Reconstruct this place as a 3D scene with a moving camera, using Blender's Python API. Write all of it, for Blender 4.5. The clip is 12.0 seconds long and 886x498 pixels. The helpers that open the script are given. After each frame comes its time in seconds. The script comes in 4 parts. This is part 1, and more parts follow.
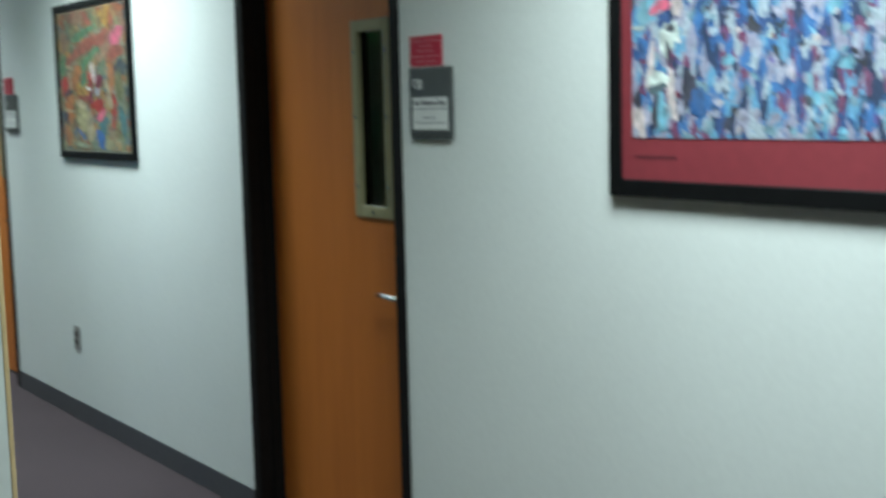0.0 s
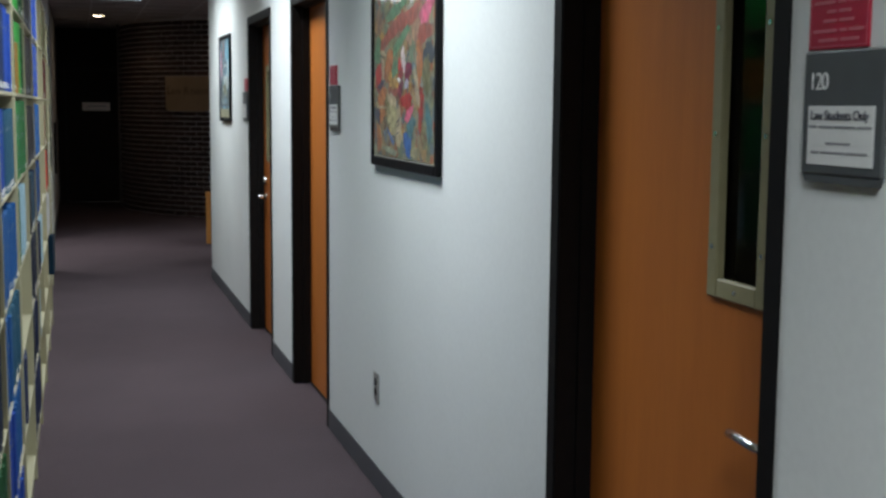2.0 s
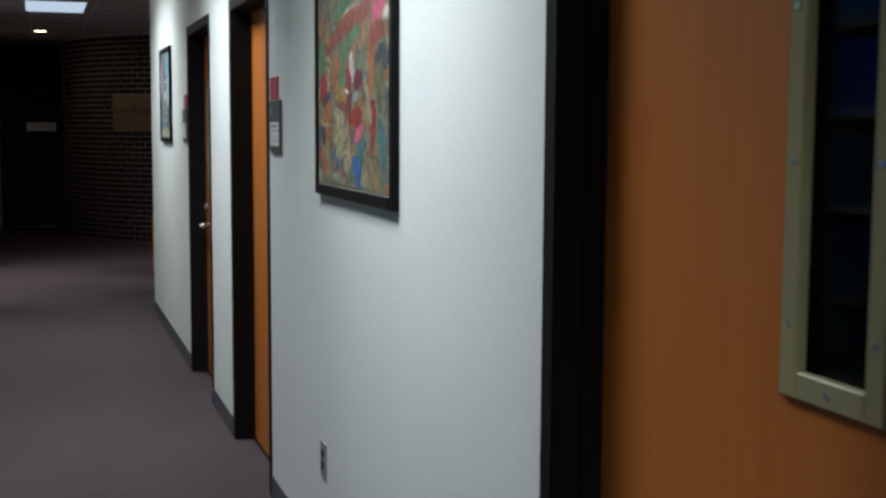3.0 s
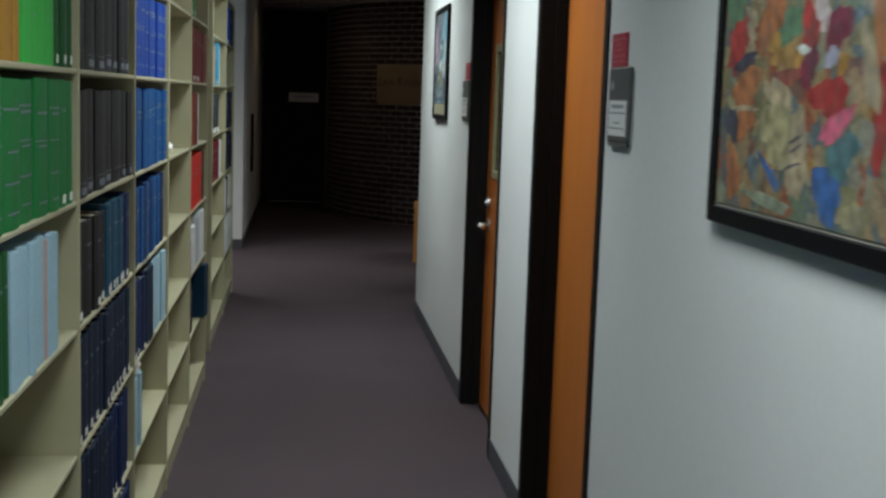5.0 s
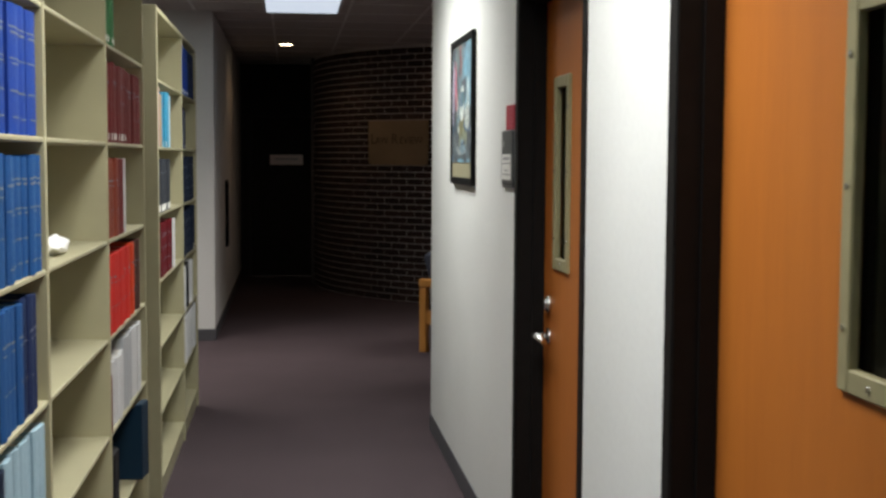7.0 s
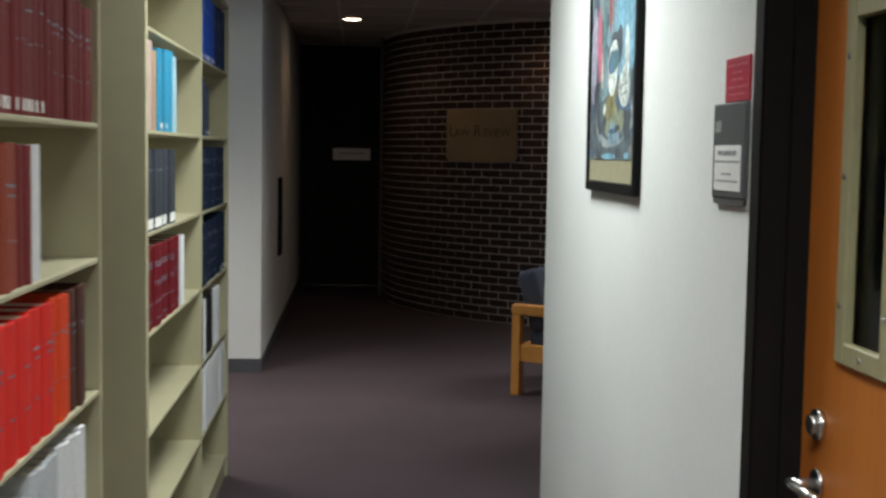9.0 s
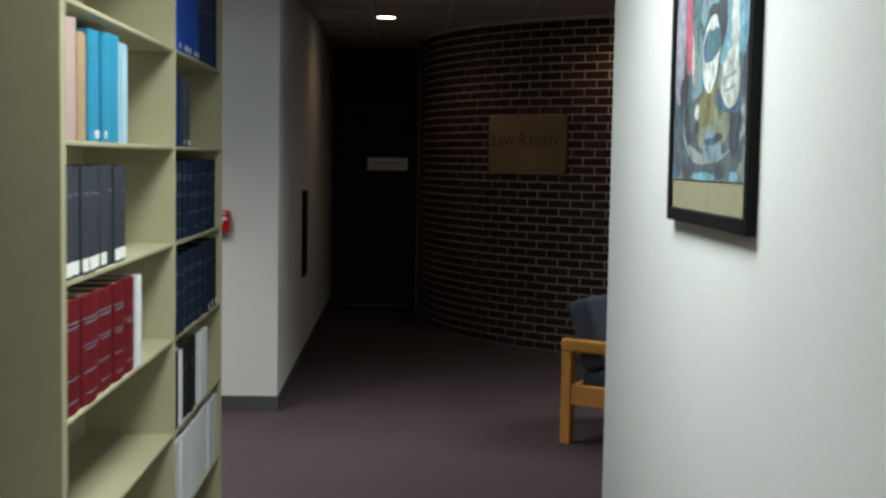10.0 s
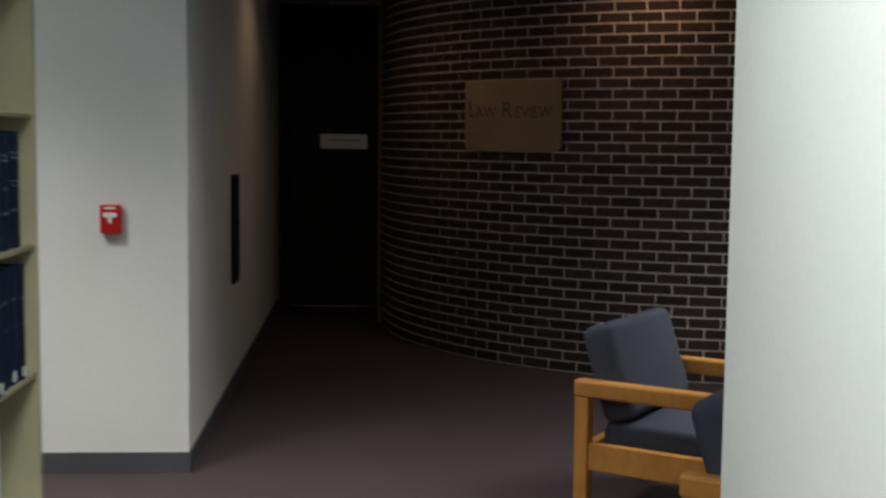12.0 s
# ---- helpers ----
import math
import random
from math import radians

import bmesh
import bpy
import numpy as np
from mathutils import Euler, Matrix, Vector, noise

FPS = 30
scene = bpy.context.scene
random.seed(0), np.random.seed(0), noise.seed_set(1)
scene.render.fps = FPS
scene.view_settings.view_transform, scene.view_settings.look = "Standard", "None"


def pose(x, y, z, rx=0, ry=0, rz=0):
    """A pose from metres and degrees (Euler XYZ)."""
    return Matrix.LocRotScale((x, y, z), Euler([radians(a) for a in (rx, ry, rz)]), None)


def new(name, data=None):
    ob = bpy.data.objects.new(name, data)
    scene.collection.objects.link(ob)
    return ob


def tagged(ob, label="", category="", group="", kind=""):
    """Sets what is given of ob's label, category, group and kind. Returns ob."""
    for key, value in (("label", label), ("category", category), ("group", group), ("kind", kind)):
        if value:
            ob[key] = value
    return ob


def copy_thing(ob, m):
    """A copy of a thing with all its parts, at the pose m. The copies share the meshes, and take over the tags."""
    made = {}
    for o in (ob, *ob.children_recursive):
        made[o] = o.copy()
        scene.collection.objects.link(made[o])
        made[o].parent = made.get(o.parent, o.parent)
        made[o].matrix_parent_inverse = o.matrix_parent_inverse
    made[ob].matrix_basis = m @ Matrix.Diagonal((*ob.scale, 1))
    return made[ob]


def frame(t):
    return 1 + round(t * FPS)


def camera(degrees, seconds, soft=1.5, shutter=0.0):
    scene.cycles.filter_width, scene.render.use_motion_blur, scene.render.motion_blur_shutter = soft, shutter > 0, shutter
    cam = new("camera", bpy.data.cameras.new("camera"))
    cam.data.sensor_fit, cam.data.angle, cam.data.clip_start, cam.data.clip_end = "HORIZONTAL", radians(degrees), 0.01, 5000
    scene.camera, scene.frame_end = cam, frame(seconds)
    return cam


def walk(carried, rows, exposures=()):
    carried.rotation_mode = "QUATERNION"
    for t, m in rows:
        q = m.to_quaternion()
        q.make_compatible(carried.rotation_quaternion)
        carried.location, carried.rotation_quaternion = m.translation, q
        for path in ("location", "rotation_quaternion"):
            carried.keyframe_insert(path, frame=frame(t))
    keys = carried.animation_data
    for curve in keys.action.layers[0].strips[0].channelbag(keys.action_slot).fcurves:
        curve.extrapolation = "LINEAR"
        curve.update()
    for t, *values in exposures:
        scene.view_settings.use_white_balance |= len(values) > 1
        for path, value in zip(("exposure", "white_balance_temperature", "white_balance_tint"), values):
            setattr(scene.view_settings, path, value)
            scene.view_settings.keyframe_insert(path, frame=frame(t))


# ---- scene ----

# ---- camera ----
cam = camera(40.0, 12.0, soft=2.7, shutter=0.5)
PATH = [
    (0, -0.226, -0.507, 1.499, -36.43, -6.77, 1.35),
    (0.3, -0.050, -0.346, 1.526, -32.03, -5.80, 0.28),
    (0.5, 0.058, -0.223, 1.515, -30.05, -6.21, -0.03),
    (0.6, 0.106, -0.155, 1.509, -29.77, -5.90, -0.53),
    (1, 0.257, 0.107, 1.531, -25.90, -6.85, 0.36),
    (1.5, 0.499, 0.396, 1.533, -19.70, -5.48, 0.20),
    (2, 0.678, 0.679, 1.514, -16.67, -6.67, -0.47),
    (2.5, 0.801, 1.056, 1.520, -18.14, -6.61, -0.34),
    (2.7, 0.860, 1.204, 1.508, -18.54, -5.75, -0.17),
    (4.3, 0.991, 2.366, 1.508, -13.53, -6.13, -1.36),
    (4.5, 1.003, 2.536, 1.513, -11.04, -6.03, 0.35),
    (4.6, 1.000, 2.612, 1.515, -9.90, -5.99, 1.16),
    (5, 0.979, 2.985, 1.508, -6.47, -7.01, -1.92),
    (5.5, 0.941, 3.423, 1.517, -8.70, -6.31, -0.95),
    (6, 0.986, 3.895, 1.520, -5.72, -4.60, -0.12),
    (6.5, 0.990, 4.351, 1.510, -6.78, -4.59, -1.41),
    (7, 1.016, 4.803, 1.507, -7.17, -4.29, -0.30),
    (7.2, 1.046, 4.974, 1.510, -5.87, -4.72, 0.41),
    (8.8, 1.039, 6.492, 1.513, -3.58, -5.40, -0.22),
    (9, 1.044, 6.676, 1.495, -4.00, -4.49, -0.91),
    (9.5, 1.059, 7.153, 1.507, -5.72, -5.27, -0.29),
    (10, 1.141, 7.641, 1.519, -1.86, -4.17, -0.97),
    (10.5, 1.168, 8.106, 1.511, -3.77, -3.47, -1.27),
    (11, 1.195, 8.557, 1.510, -3.21, -3.14, -0.92),
    (11.5, 1.238, 9.009, 1.520, -0.90, -3.90, -0.44),
    (12, 1.200, 9.475, 1.500, -3.46, -5.15, -0.66),
]
EXPOSURES = [(0, 0.28, 5850, -5), (0.5, 0.2, 6100, 8), (1.5, 0.03, 6050, 10), (2.5, 0.0, 6100, 11), (4.5, -0.42, 6200, 6), (5.5, -0.3, 6250, 7), (6.5, -0.02, 6650, 12), (7, 0.1, 6850, 14), (9, 0.3, 6500, 10), (9.5, 0.33, 6500, 9), (10, 0.2, 6400, 8), (11, 0.25, 6350, 5), (11.5, 0.33, 6400, 6), (12, 0.5, 6500, 9)]
walk(cam, [(t, pose(x, y, z, 90 + pitch, roll, yaw)) for t, x, y, z, yaw, pitch, roll in PATH], EXPOSURES)

# ---- plan, in metres ----
XW = 1.788            # corridor wall face
XF = 1.783            # face of the door frames
XL = 1.880            # face of the door leaves
Y_END = 11.426        # end of the corridor wall
H = 2.67              # ceiling
X_COL, Y_COL = 0.406, 14.87   # corner of the white wall by the recess
DOORS = [(2.474, 3.396), (6.260, 7.176), (7.976, 8.880)]   # openings along y
DOOR_TOP = 2.04
XA, XB = 0.491, 0.463         # fronts of the two shelf ranges
PITCH = 0.902
A0 = 9.35 - 8 * PITCH
LEVELS = [0.105 + 0.2885 * k for k in range(7)]
SHELF_TOP = 2.14
BC, BR = (3.992, 19.466), 2.684    # centre and radius of the round brick wall

# ---- light ----
world = bpy.data.worlds.new("world")
scene.world = world
world.use_nodes = True
world.node_tree.nodes["Background"].inputs[0].default_value = (0.5, 0.6, 0.7, 1)
world.node_tree.nodes["Background"].inputs[1].default_value = 0.0


def area_lamp(x, y, z, sx, sy, watts, colour, spread):
    d = bpy.data.lights.new("troffer_lamp", "AREA")
    d.shape, d.size, d.size_y, d.energy, d.color, d.spread = "RECTANGLE", sx, sy, watts, colour, radians(spread)
    ob = new("troffer_lamp", d)
    ob.matrix_world = pose(x, y, z)
    return ob


def spot_lamp(x, y, z, watts, colour, angle, blend):
    d = bpy.data.lights.new("downlight_lamp", "SPOT")
    d.energy, d.color, d.spot_size, d.spot_blend, d.shadow_soft_size = watts, colour, radians(angle), blend, 0.05
    ob = new("downlight_lamp", d)
    ob.matrix_world = pose(x, y, z)
    return ob


TROFFERS = [0.85, 4.35, 7.3, 10.25]
X_TROF = 1.12
Y_DIM = 14.15          # a panel with failing tubes
for ty, watts, spread in zip(TROFFERS, (32, 25, 27, 28), (126, 123, 123, 134)):
    area_lamp(X_TROF, ty, H - 0.02, 0.54, 1.16, watts, (0.95, 1.0, 0.98), spread)
# two lit panels added out of view in the lobby's wings, to brighten it
LOBBY_ADDED = [(-0.6, 13.3), (3.9, 14.4)]
for (tx, ty), watts, spread in zip(LOBBY_ADDED, (27, 26), (104, 117)):
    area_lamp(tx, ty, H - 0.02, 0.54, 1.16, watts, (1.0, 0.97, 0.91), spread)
area_lamp(X_TROF, Y_DIM, H - 0.02, 0.54, 1.16, 6.6, (1.0, 0.96, 0.93), 86)
DOWNLIGHTS = [(0.985, 17.6), (2.77, 16.58)]
for (dx, dy), watts, cone in zip(DOWNLIGHTS, (2.4, 7.2), (146, 152)):
    spot_lamp(dx, dy, H - 0.02, watts, (1.0, 0.54, 0.27), cone, 0.45)


# ---- materials ----
def mat(name, base, rough=0.6, metal=0.0, var=0.12, scale=30.0, bump=0.0, bscale=200.0, big=0.06, per="", spec=0.5):
    """A surface with fine grain and larger wear round a base colour."""
    m = bpy.data.materials.new(name)
    m.use_nodes = True
    nt = m.node_tree
    n, l = nt.nodes, nt.links
    p = n["Principled BSDF"]
    p.inputs["Roughness"].default_value, p.inputs["Metallic"].default_value = rough, metal
    p.inputs["Specular IOR Level"].default_value = spec
    tc = n.new("ShaderNodeTexCoord")
    fine = n.new("ShaderNodeTexNoise")
    fine.inputs["Scale"].default_value, fine.inputs["Detail"].default_value = scale, 4
    l.new(tc.outputs["Object"], fine.inputs["Vector"])
    coarse = n.new("ShaderNodeTexNoise")
    coarse.inputs["Scale"].default_value, coarse.inputs["Detail"].default_value = 1.7, 5
    l.new(tc.outputs["Object"], coarse.inputs["Vector"])

    def gain(src, amount):
        a = n.new("ShaderNodeMapRange")
        a.inputs[1].default_value, a.inputs[2].default_value = 0.3, 0.7
        a.inputs[3].default_value, a.inputs[4].default_value = 1 - amount, 1 + amount
        l.new(src, a.inputs[0])
        return a.outputs[0]
    mul = n.new("ShaderNodeMath")
    mul.operation = "MULTIPLY"
    l.new(gain(fine.outputs[0], var), mul.inputs[0])
    l.new(gain(coarse.outputs[0], big), mul.inputs[1])
    out = mul.outputs[0]
    if per:
        info = n.new("ShaderNodeObjectInfo")
        geo = n.new("ShaderNodeNewGeometry")
        add = n.new("ShaderNodeMath")
        l.new(info.outputs["Random"], add.inputs[0])
        l.new(geo.outputs["Random Per Island"], add.inputs[1])
        fr = n.new("ShaderNodeMath")
        fr.operation = "FRACT"
        l.new(add.outputs[0], fr.inputs[0])
        r = n.new("ShaderNodeMapRange")
        r.inputs[3].default_value, r.inputs[4].default_value = 1 - float(per), 1 + float(per)
        l.new(fr.outputs[0], r.inputs[0])
        m2 = n.new("ShaderNodeMath")
        m2.operation = "MULTIPLY"
        l.new(out, m2.inputs[0])
        l.new(r.outputs[0], m2.inputs[1])
        out = m2.outputs[0]
    vm = n.new("ShaderNodeVectorMath")
    vm.operation = "SCALE"
    vm.inputs[0].default_value = base[:3]
    l.new(out, vm.inputs["Scale"])
    l.new(vm.outputs[0], p.inputs["Base Color"])
    rr = n.new("ShaderNodeMapRange")
    rr.inputs[3].default_value, rr.inputs[4].default_value = max(rough - 0.08, 0.02), min(rough + 0.08, 1)
    l.new(coarse.outputs[0], rr.inputs[0])
    l.new(rr.outputs[0], p.inputs["Roughness"])
    if bump:
        bn = n.new("ShaderNodeTexNoise")
        bn.inputs["Scale"].default_value, bn.inputs["Detail"].default_value = bscale, 3
        l.new(tc.outputs["Object"], bn.inputs["Vector"])
        b = n.new("ShaderNodeBump")
        b.inputs["Strength"].default_value, b.inputs["Distance"].default_value = bump, 0.004
        l.new(bn.outputs[0], b.inputs["Height"])
        l.new(b.outputs[0], p.inputs["Normal"])
    return m


def wood(name, dark, light, rough=0.4, grain=(1.0, 9.0, 0.35), coat=0.2):
    """Veneer or solid wood with long grain along the object's z."""
    m = bpy.data.materials.new(name)
    m.use_nodes = True
    n, l = m.node_tree.nodes, m.node_tree.links
    p = n["Principled BSDF"]
    p.inputs["Roughness"].default_value, p.inputs["Coat Weight"].default_value = rough, coat
    p.inputs["Coat Roughness"].default_value = 0.35
    tc = n.new("ShaderNodeTexCoord")
    mp = n.new("ShaderNodeMapping")
    mp.inputs["Scale"].default_value = grain
    l.new(tc.outputs["Object"], mp.inputs["Vector"])
    a = n.new("ShaderNodeTexNoise")
    a.inputs["Scale"].default_value, a.inputs["Detail"].default_value, a.inputs["Distortion"].default_value = 3.2, 8, 0.7
    l.new(mp.outputs[0], a.inputs["Vector"])
    b = n.new("ShaderNodeTexNoise")
    b.inputs["Scale"].default_value, b.inputs["Detail"].default_value = 26, 4
    l.new(mp.outputs[0], b.inputs["Vector"])
    mx = n.new("ShaderNodeMix")
    mx.inputs[0].default_value = 0.35
    l.new(a.outputs[0], mx.inputs[2])
    l.new(b.outputs[0], mx.inputs[3])
    ramp = n.new("ShaderNodeValToRGB")
    ramp.color_ramp.elements[0].position, ramp.color_ramp.elements[1].position = 0.3, 0.72
    ramp.color_ramp.elements[0].color, ramp.color_ramp.elements[1].color = (*dark, 1), (*light, 1)
    l.new(mx.outputs[0], ramp.inputs[0])
    l.new(ramp.outputs[0], p.inputs["Base Color"])
    return m


def emitter(name, colour, strength):
    m = bpy.data.materials.new(name)
    m.use_nodes = True
    p = m.node_tree.nodes["Principled BSDF"]
    p.inputs["Base Color"].default_value = (0.8, 0.8, 0.8, 1)
    p.inputs["Emission Color"].default_value, p.inputs["Emission Strength"].default_value = (*colour, 1), strength
    return m


def glass(name):
    m = bpy.data.materials.new(name)
    m.use_nodes = True
    p = m.node_tree.nodes["Principled BSDF"]
    p.inputs["Base Color"].default_value = (0.8, 0.85, 0.82, 1)
    p.inputs["Transmission Weight"].default_value, p.inputs["Roughness"].default_value, p.inputs["IOR"].default_value = 1.0, 0.02, 1.13
    return m


def painting(name, palette, scale, stretch=(1, 1, 1), warp=0.6, seed=0.0):
    """Brushy patches of the palette's colours, in the object's yz plane."""
    m = bpy.data.materials.new(name)
    m.use_nodes = True
    n, l = m.node_tree.nodes, m.node_tree.links
    p = n["Principled BSDF"]
    p.inputs["Roughness"].default_value, p.inputs["Coat Weight"].default_value, p.inputs["Coat Roughness"].default_value = 0.5, 0.5, 0.06
    tc = n.new("ShaderNodeTexCoord")
    mp = n.new("ShaderNodeMapping")
    mp.inputs["Scale"].default_value, mp.inputs["Location"].default_value = stretch, (seed, seed, seed)
    l.new(tc.outputs["Object"], mp.inputs["Vector"])
    nz = n.new("ShaderNodeTexNoise")
    nz.inputs["Scale"].default_value, nz.inputs["Detail"].default_value = scale * 0.8, 7
    l.new(mp.outputs[0], nz.inputs["Vector"])
    ad = n.new("ShaderNodeVectorMath")
    ad.operation = "MULTIPLY_ADD"
    l.new(nz.outputs["Color"], ad.inputs[0])
    ad.inputs[1].default_value = (warp / scale * 2,) * 3
    l.new(mp.outputs[0], ad.inputs[2])
    vo = n.new("ShaderNodeTexVoronoi")
    vo.inputs["Scale"].default_value = scale
    l.new(ad.outputs[0], vo.inputs["Vector"])
    sep = n.new("ShaderNodeSeparateColor")
    l.new(vo.outputs["Color"], sep.inputs[0])
    ramp = n.new("ShaderNodeValToRGB")
    ramp.color_ramp.interpolation = "CONSTANT"
    while len(ramp.color_ramp.elements) < len(palette):
        ramp.color_ramp.elements.new(0.5)
    for k, c in enumerate(palette):
        ramp.color_ramp.elements[k].position = k / len(palette)
        ramp.color_ramp.elements[k].color = (*[0.84 * v for v in c], 1)
    l.new(sep.outputs[0], ramp.inputs[0])
    fine = n.new("ShaderNodeTexNoise")
    fine.inputs["Scale"].default_value, fine.inputs["Detail"].default_value = scale * 5, 5
    l.new(mp.outputs[0], fine.inputs["Vector"])
    g = n.new("ShaderNodeMapRange")
    g.inputs[1].default_value, g.inputs[2].default_value, g.inputs[3].default_value, g.inputs[4].default_value = 0.3, 0.7, 0.6, 1.35
    l.new(fine.outputs[0], g.inputs[0])
    vm = n.new("ShaderNodeVectorMath")
    vm.operation = "SCALE"
    l.new(ramp.outputs[0], vm.inputs[0])
    l.new(g.outputs[0], vm.inputs["Scale"])
    l.new(vm.outputs[0], p.inputs["Base Color"])
    return m


M_WALL = mat("white wall paint", (0.74, 0.755, 0.74), 0.75, var=0.02, scale=60, bump=0.05, bscale=260, big=0.025)
M_CARPET = mat("mauve grey carpet", (0.077, 0.0585, 0.065), 0.95, var=0.35, scale=420, bump=0.9, bscale=520, big=0.08, spec=0.1)
M_CEIL = mat("acoustic tile", (0.52, 0.495, 0.465), 0.9, var=0.10, scale=150, bump=0.4, bscale=140, big=0.04)
M_GRID = mat("ceiling grid", (0.7, 0.7, 0.67), 0.5, var=0.03)
M_BASE = mat("grey rubber base", (0.075, 0.075, 0.085), 0.55, var=0.08, scale=40)
M_FRAME = mat("dark bronze door frame", (0.0070, 0.0060, 0.0058), 0.6, var=0.2, scale=25, spec=0.18)
M_DOOR = wood("oak veneer door", (0.425, 0.123, 0.0150), (0.515, 0.160, 0.0225), 0.5, (1.0, 5.0, 0.4), 0.08)
M_OAK = wood("golden oak chair wood", (0.52, 0.215, 0.040), (0.72, 0.35, 0.085), 0.4, (6.0, 6.0, 2.0))
M_LITE = mat("olive painted steel", (0.30, 0.27, 0.15), 0.45, var=0.05)
M_GLASS = glass("lite glass")
M_CHROME = mat("satin chrome", (0.72, 0.72, 0.70), 0.22, 1.0, var=0.03)
M_SHELF = mat("beige enamelled steel", (0.375, 0.351, 0.225), 0.45, var=0.03, scale=12, big=0.05)
M_PALE = mat("pale grey laminate", (0.58, 0.59, 0.56), 0.5, var=0.04, scale=20)
M_TAN = mat("tan laminate", (0.52, 0.38, 0.20), 0.5, var=0.08, scale=20)
M_BLACK = mat("black frame lacquer", (0.0045, 0.0045, 0.005), 0.5, var=0.15, spec=0.15)
M_RED = mat("red notice plastic", (0.46, 0.012, 0.042), 0.4, var=0.05)
M_PINK = mat("pale notice lettering", (0.56, 0.15, 0.185), 0.5, var=0.02)
M_PLATE = mat("slate grey sign plate", (0.085, 0.09, 0.09), 0.45, var=0.05)
M_WHITE = mat("white paper", (0.78, 0.78, 0.76), 0.6, var=0.03)
M_FAINT = mat("faint grey printing", (0.30, 0.30, 0.32), 0.6, var=0.03)
M_WORN = mat("worn pale numerals", (0.40, 0.41, 0.40), 0.6, var=0.3, scale=120)
M_STRIP = mat("dull corner strip", (0.13, 0.12, 0.115), 0.6, var=0.1)
M_FARTRIM = mat("dark bronze trim", (0.035, 0.032, 0.032), 0.6, var=0.1, spec=0.2)
M_INK = mat("dark printing", (0.06, 0.06, 0.08), 0.6, var=0.03)
M_SATIN = mat("satin pale metal", (0.88, 0.80, 0.75), 0.45, 0.3, var=0.03)
M_STEEL = mat("outlet steel plate", (0.42, 0.42, 0.40), 0.4, 0.6, var=0.04)
M_DARK = mat("black slot", (0.01, 0.01, 0.01), 0.6)
M_BRICK = mat("brown brick", (0.037, 0.0205, 0.0175), 0.85, var=0.35, scale=45, bump=0.6, bscale=120, big=0.15, per="0.38")
M_MORTAR = mat("grey mortar", (0.70, 0.67, 0.64), 0.95, var=0.2, scale=90, bump=0.6, bscale=220)
M_BRASS = mat("brushed brass plaque", (0.46, 0.37, 0.255), 0.30, 1.0, var=0.06, scale=60, big=0.12)
M_ENGRAVED = mat("darkened engraving", (0.10, 0.078, 0.055), 0.6, var=0.2)
M_NAVY = mat("slate blue upholstery", (0.066, 0.076, 0.104), 0.95, var=0.3, scale=350, bump=0.5, bscale=420, big=0.08, spec=0.15)
# for the recess: its lack of light is put into a near-black colour
M_RECESSDARK = wood("near-black wood with recess shade in its colour", (0.007, 0.004, 0.0035), (0.014, 0.008, 0.006), 0.7, (1, 7, 0.5), 0.0)
M_ALARM = mat("fire red enamel", (0.52, 0.012, 0.015), 0.3, var=0.04)
M_TROF = emitter("troffer diffuser", (0.70, 0.84, 1.0), 0.75)
M_TROF_LIT = emitter("lit troffer diffuser", (0.93, 1.0, 0.97), 4.0)
M_BULB = emitter("downlight lens", (1.0, 0.80, 0.54), 9.0)
M_PAGES = mat("book pages", (0.62, 0.57, 0.46), 0.85, var=0.1, scale=300)
M_GOLD = mat("faded spine lettering", (0.145, 0.165, 0.21), 0.5, var=0.25, scale=160)
M_LABEL = mat("white shelf label", (0.74, 0.74, 0.70), 0.6, var=0.05)


# ---- building helpers ----
def box(bm, x0, y0, z0, x1, y1, z1, slot=0, bevel=0.0, seg=2):
    """A box in the mesh, its edges rounded by bevel."""
    vs = [bm.verts.new((x, y, z)) for x in (x0, x1) for y in (y0, y1) for z in (z0, z1)]
    fs = [bm.faces.new([vs[i] for i in f]) for f in ((0, 1, 3, 2), (4, 6, 7, 5), (0, 4, 5, 1), (2, 3, 7, 6), (0, 2, 6, 4), (1, 5, 7, 3))]
    for f in fs:
        f.material_index = slot
    if bevel:
        es = list({e for f in fs for e in f.edges})
        r = bmesh.ops.bevel(bm, geom=es, offset=bevel, segments=seg, affect="EDGES", profile=0.5)
        for f in r["faces"]:
            f.material_index = slot
    return vs


def tube(bm, points, radius, sides=12, slot=0):
    """A round bar along a line of points, closed at its ends."""
    rings = []
    pts = [Vector(p) for p in points]
    for i, p in enumerate(pts):
        d = (pts[min(i + 1, len(pts) - 1)] - pts[max(i - 1, 0)]).normalized()
        q = d.to_track_quat("Z", "Y")
        rings.append([bm.verts.new(p + q @ Vector((radius * math.cos(a), radius * math.sin(a), 0))) for a in [2 * math.pi * k / sides for k in range(sides)]])
    for a, b in zip(rings, rings[1:]):
        for k in range(sides):
            f = bm.faces.new((a[k], a[(k + 1) % sides], b[(k + 1) % sides], b[k]))
            f.material_index, f.smooth = slot, True
    bm.faces.new(rings[0][::-1]).material_index = slot
    bm.faces.new(rings[-1]).material_index = slot


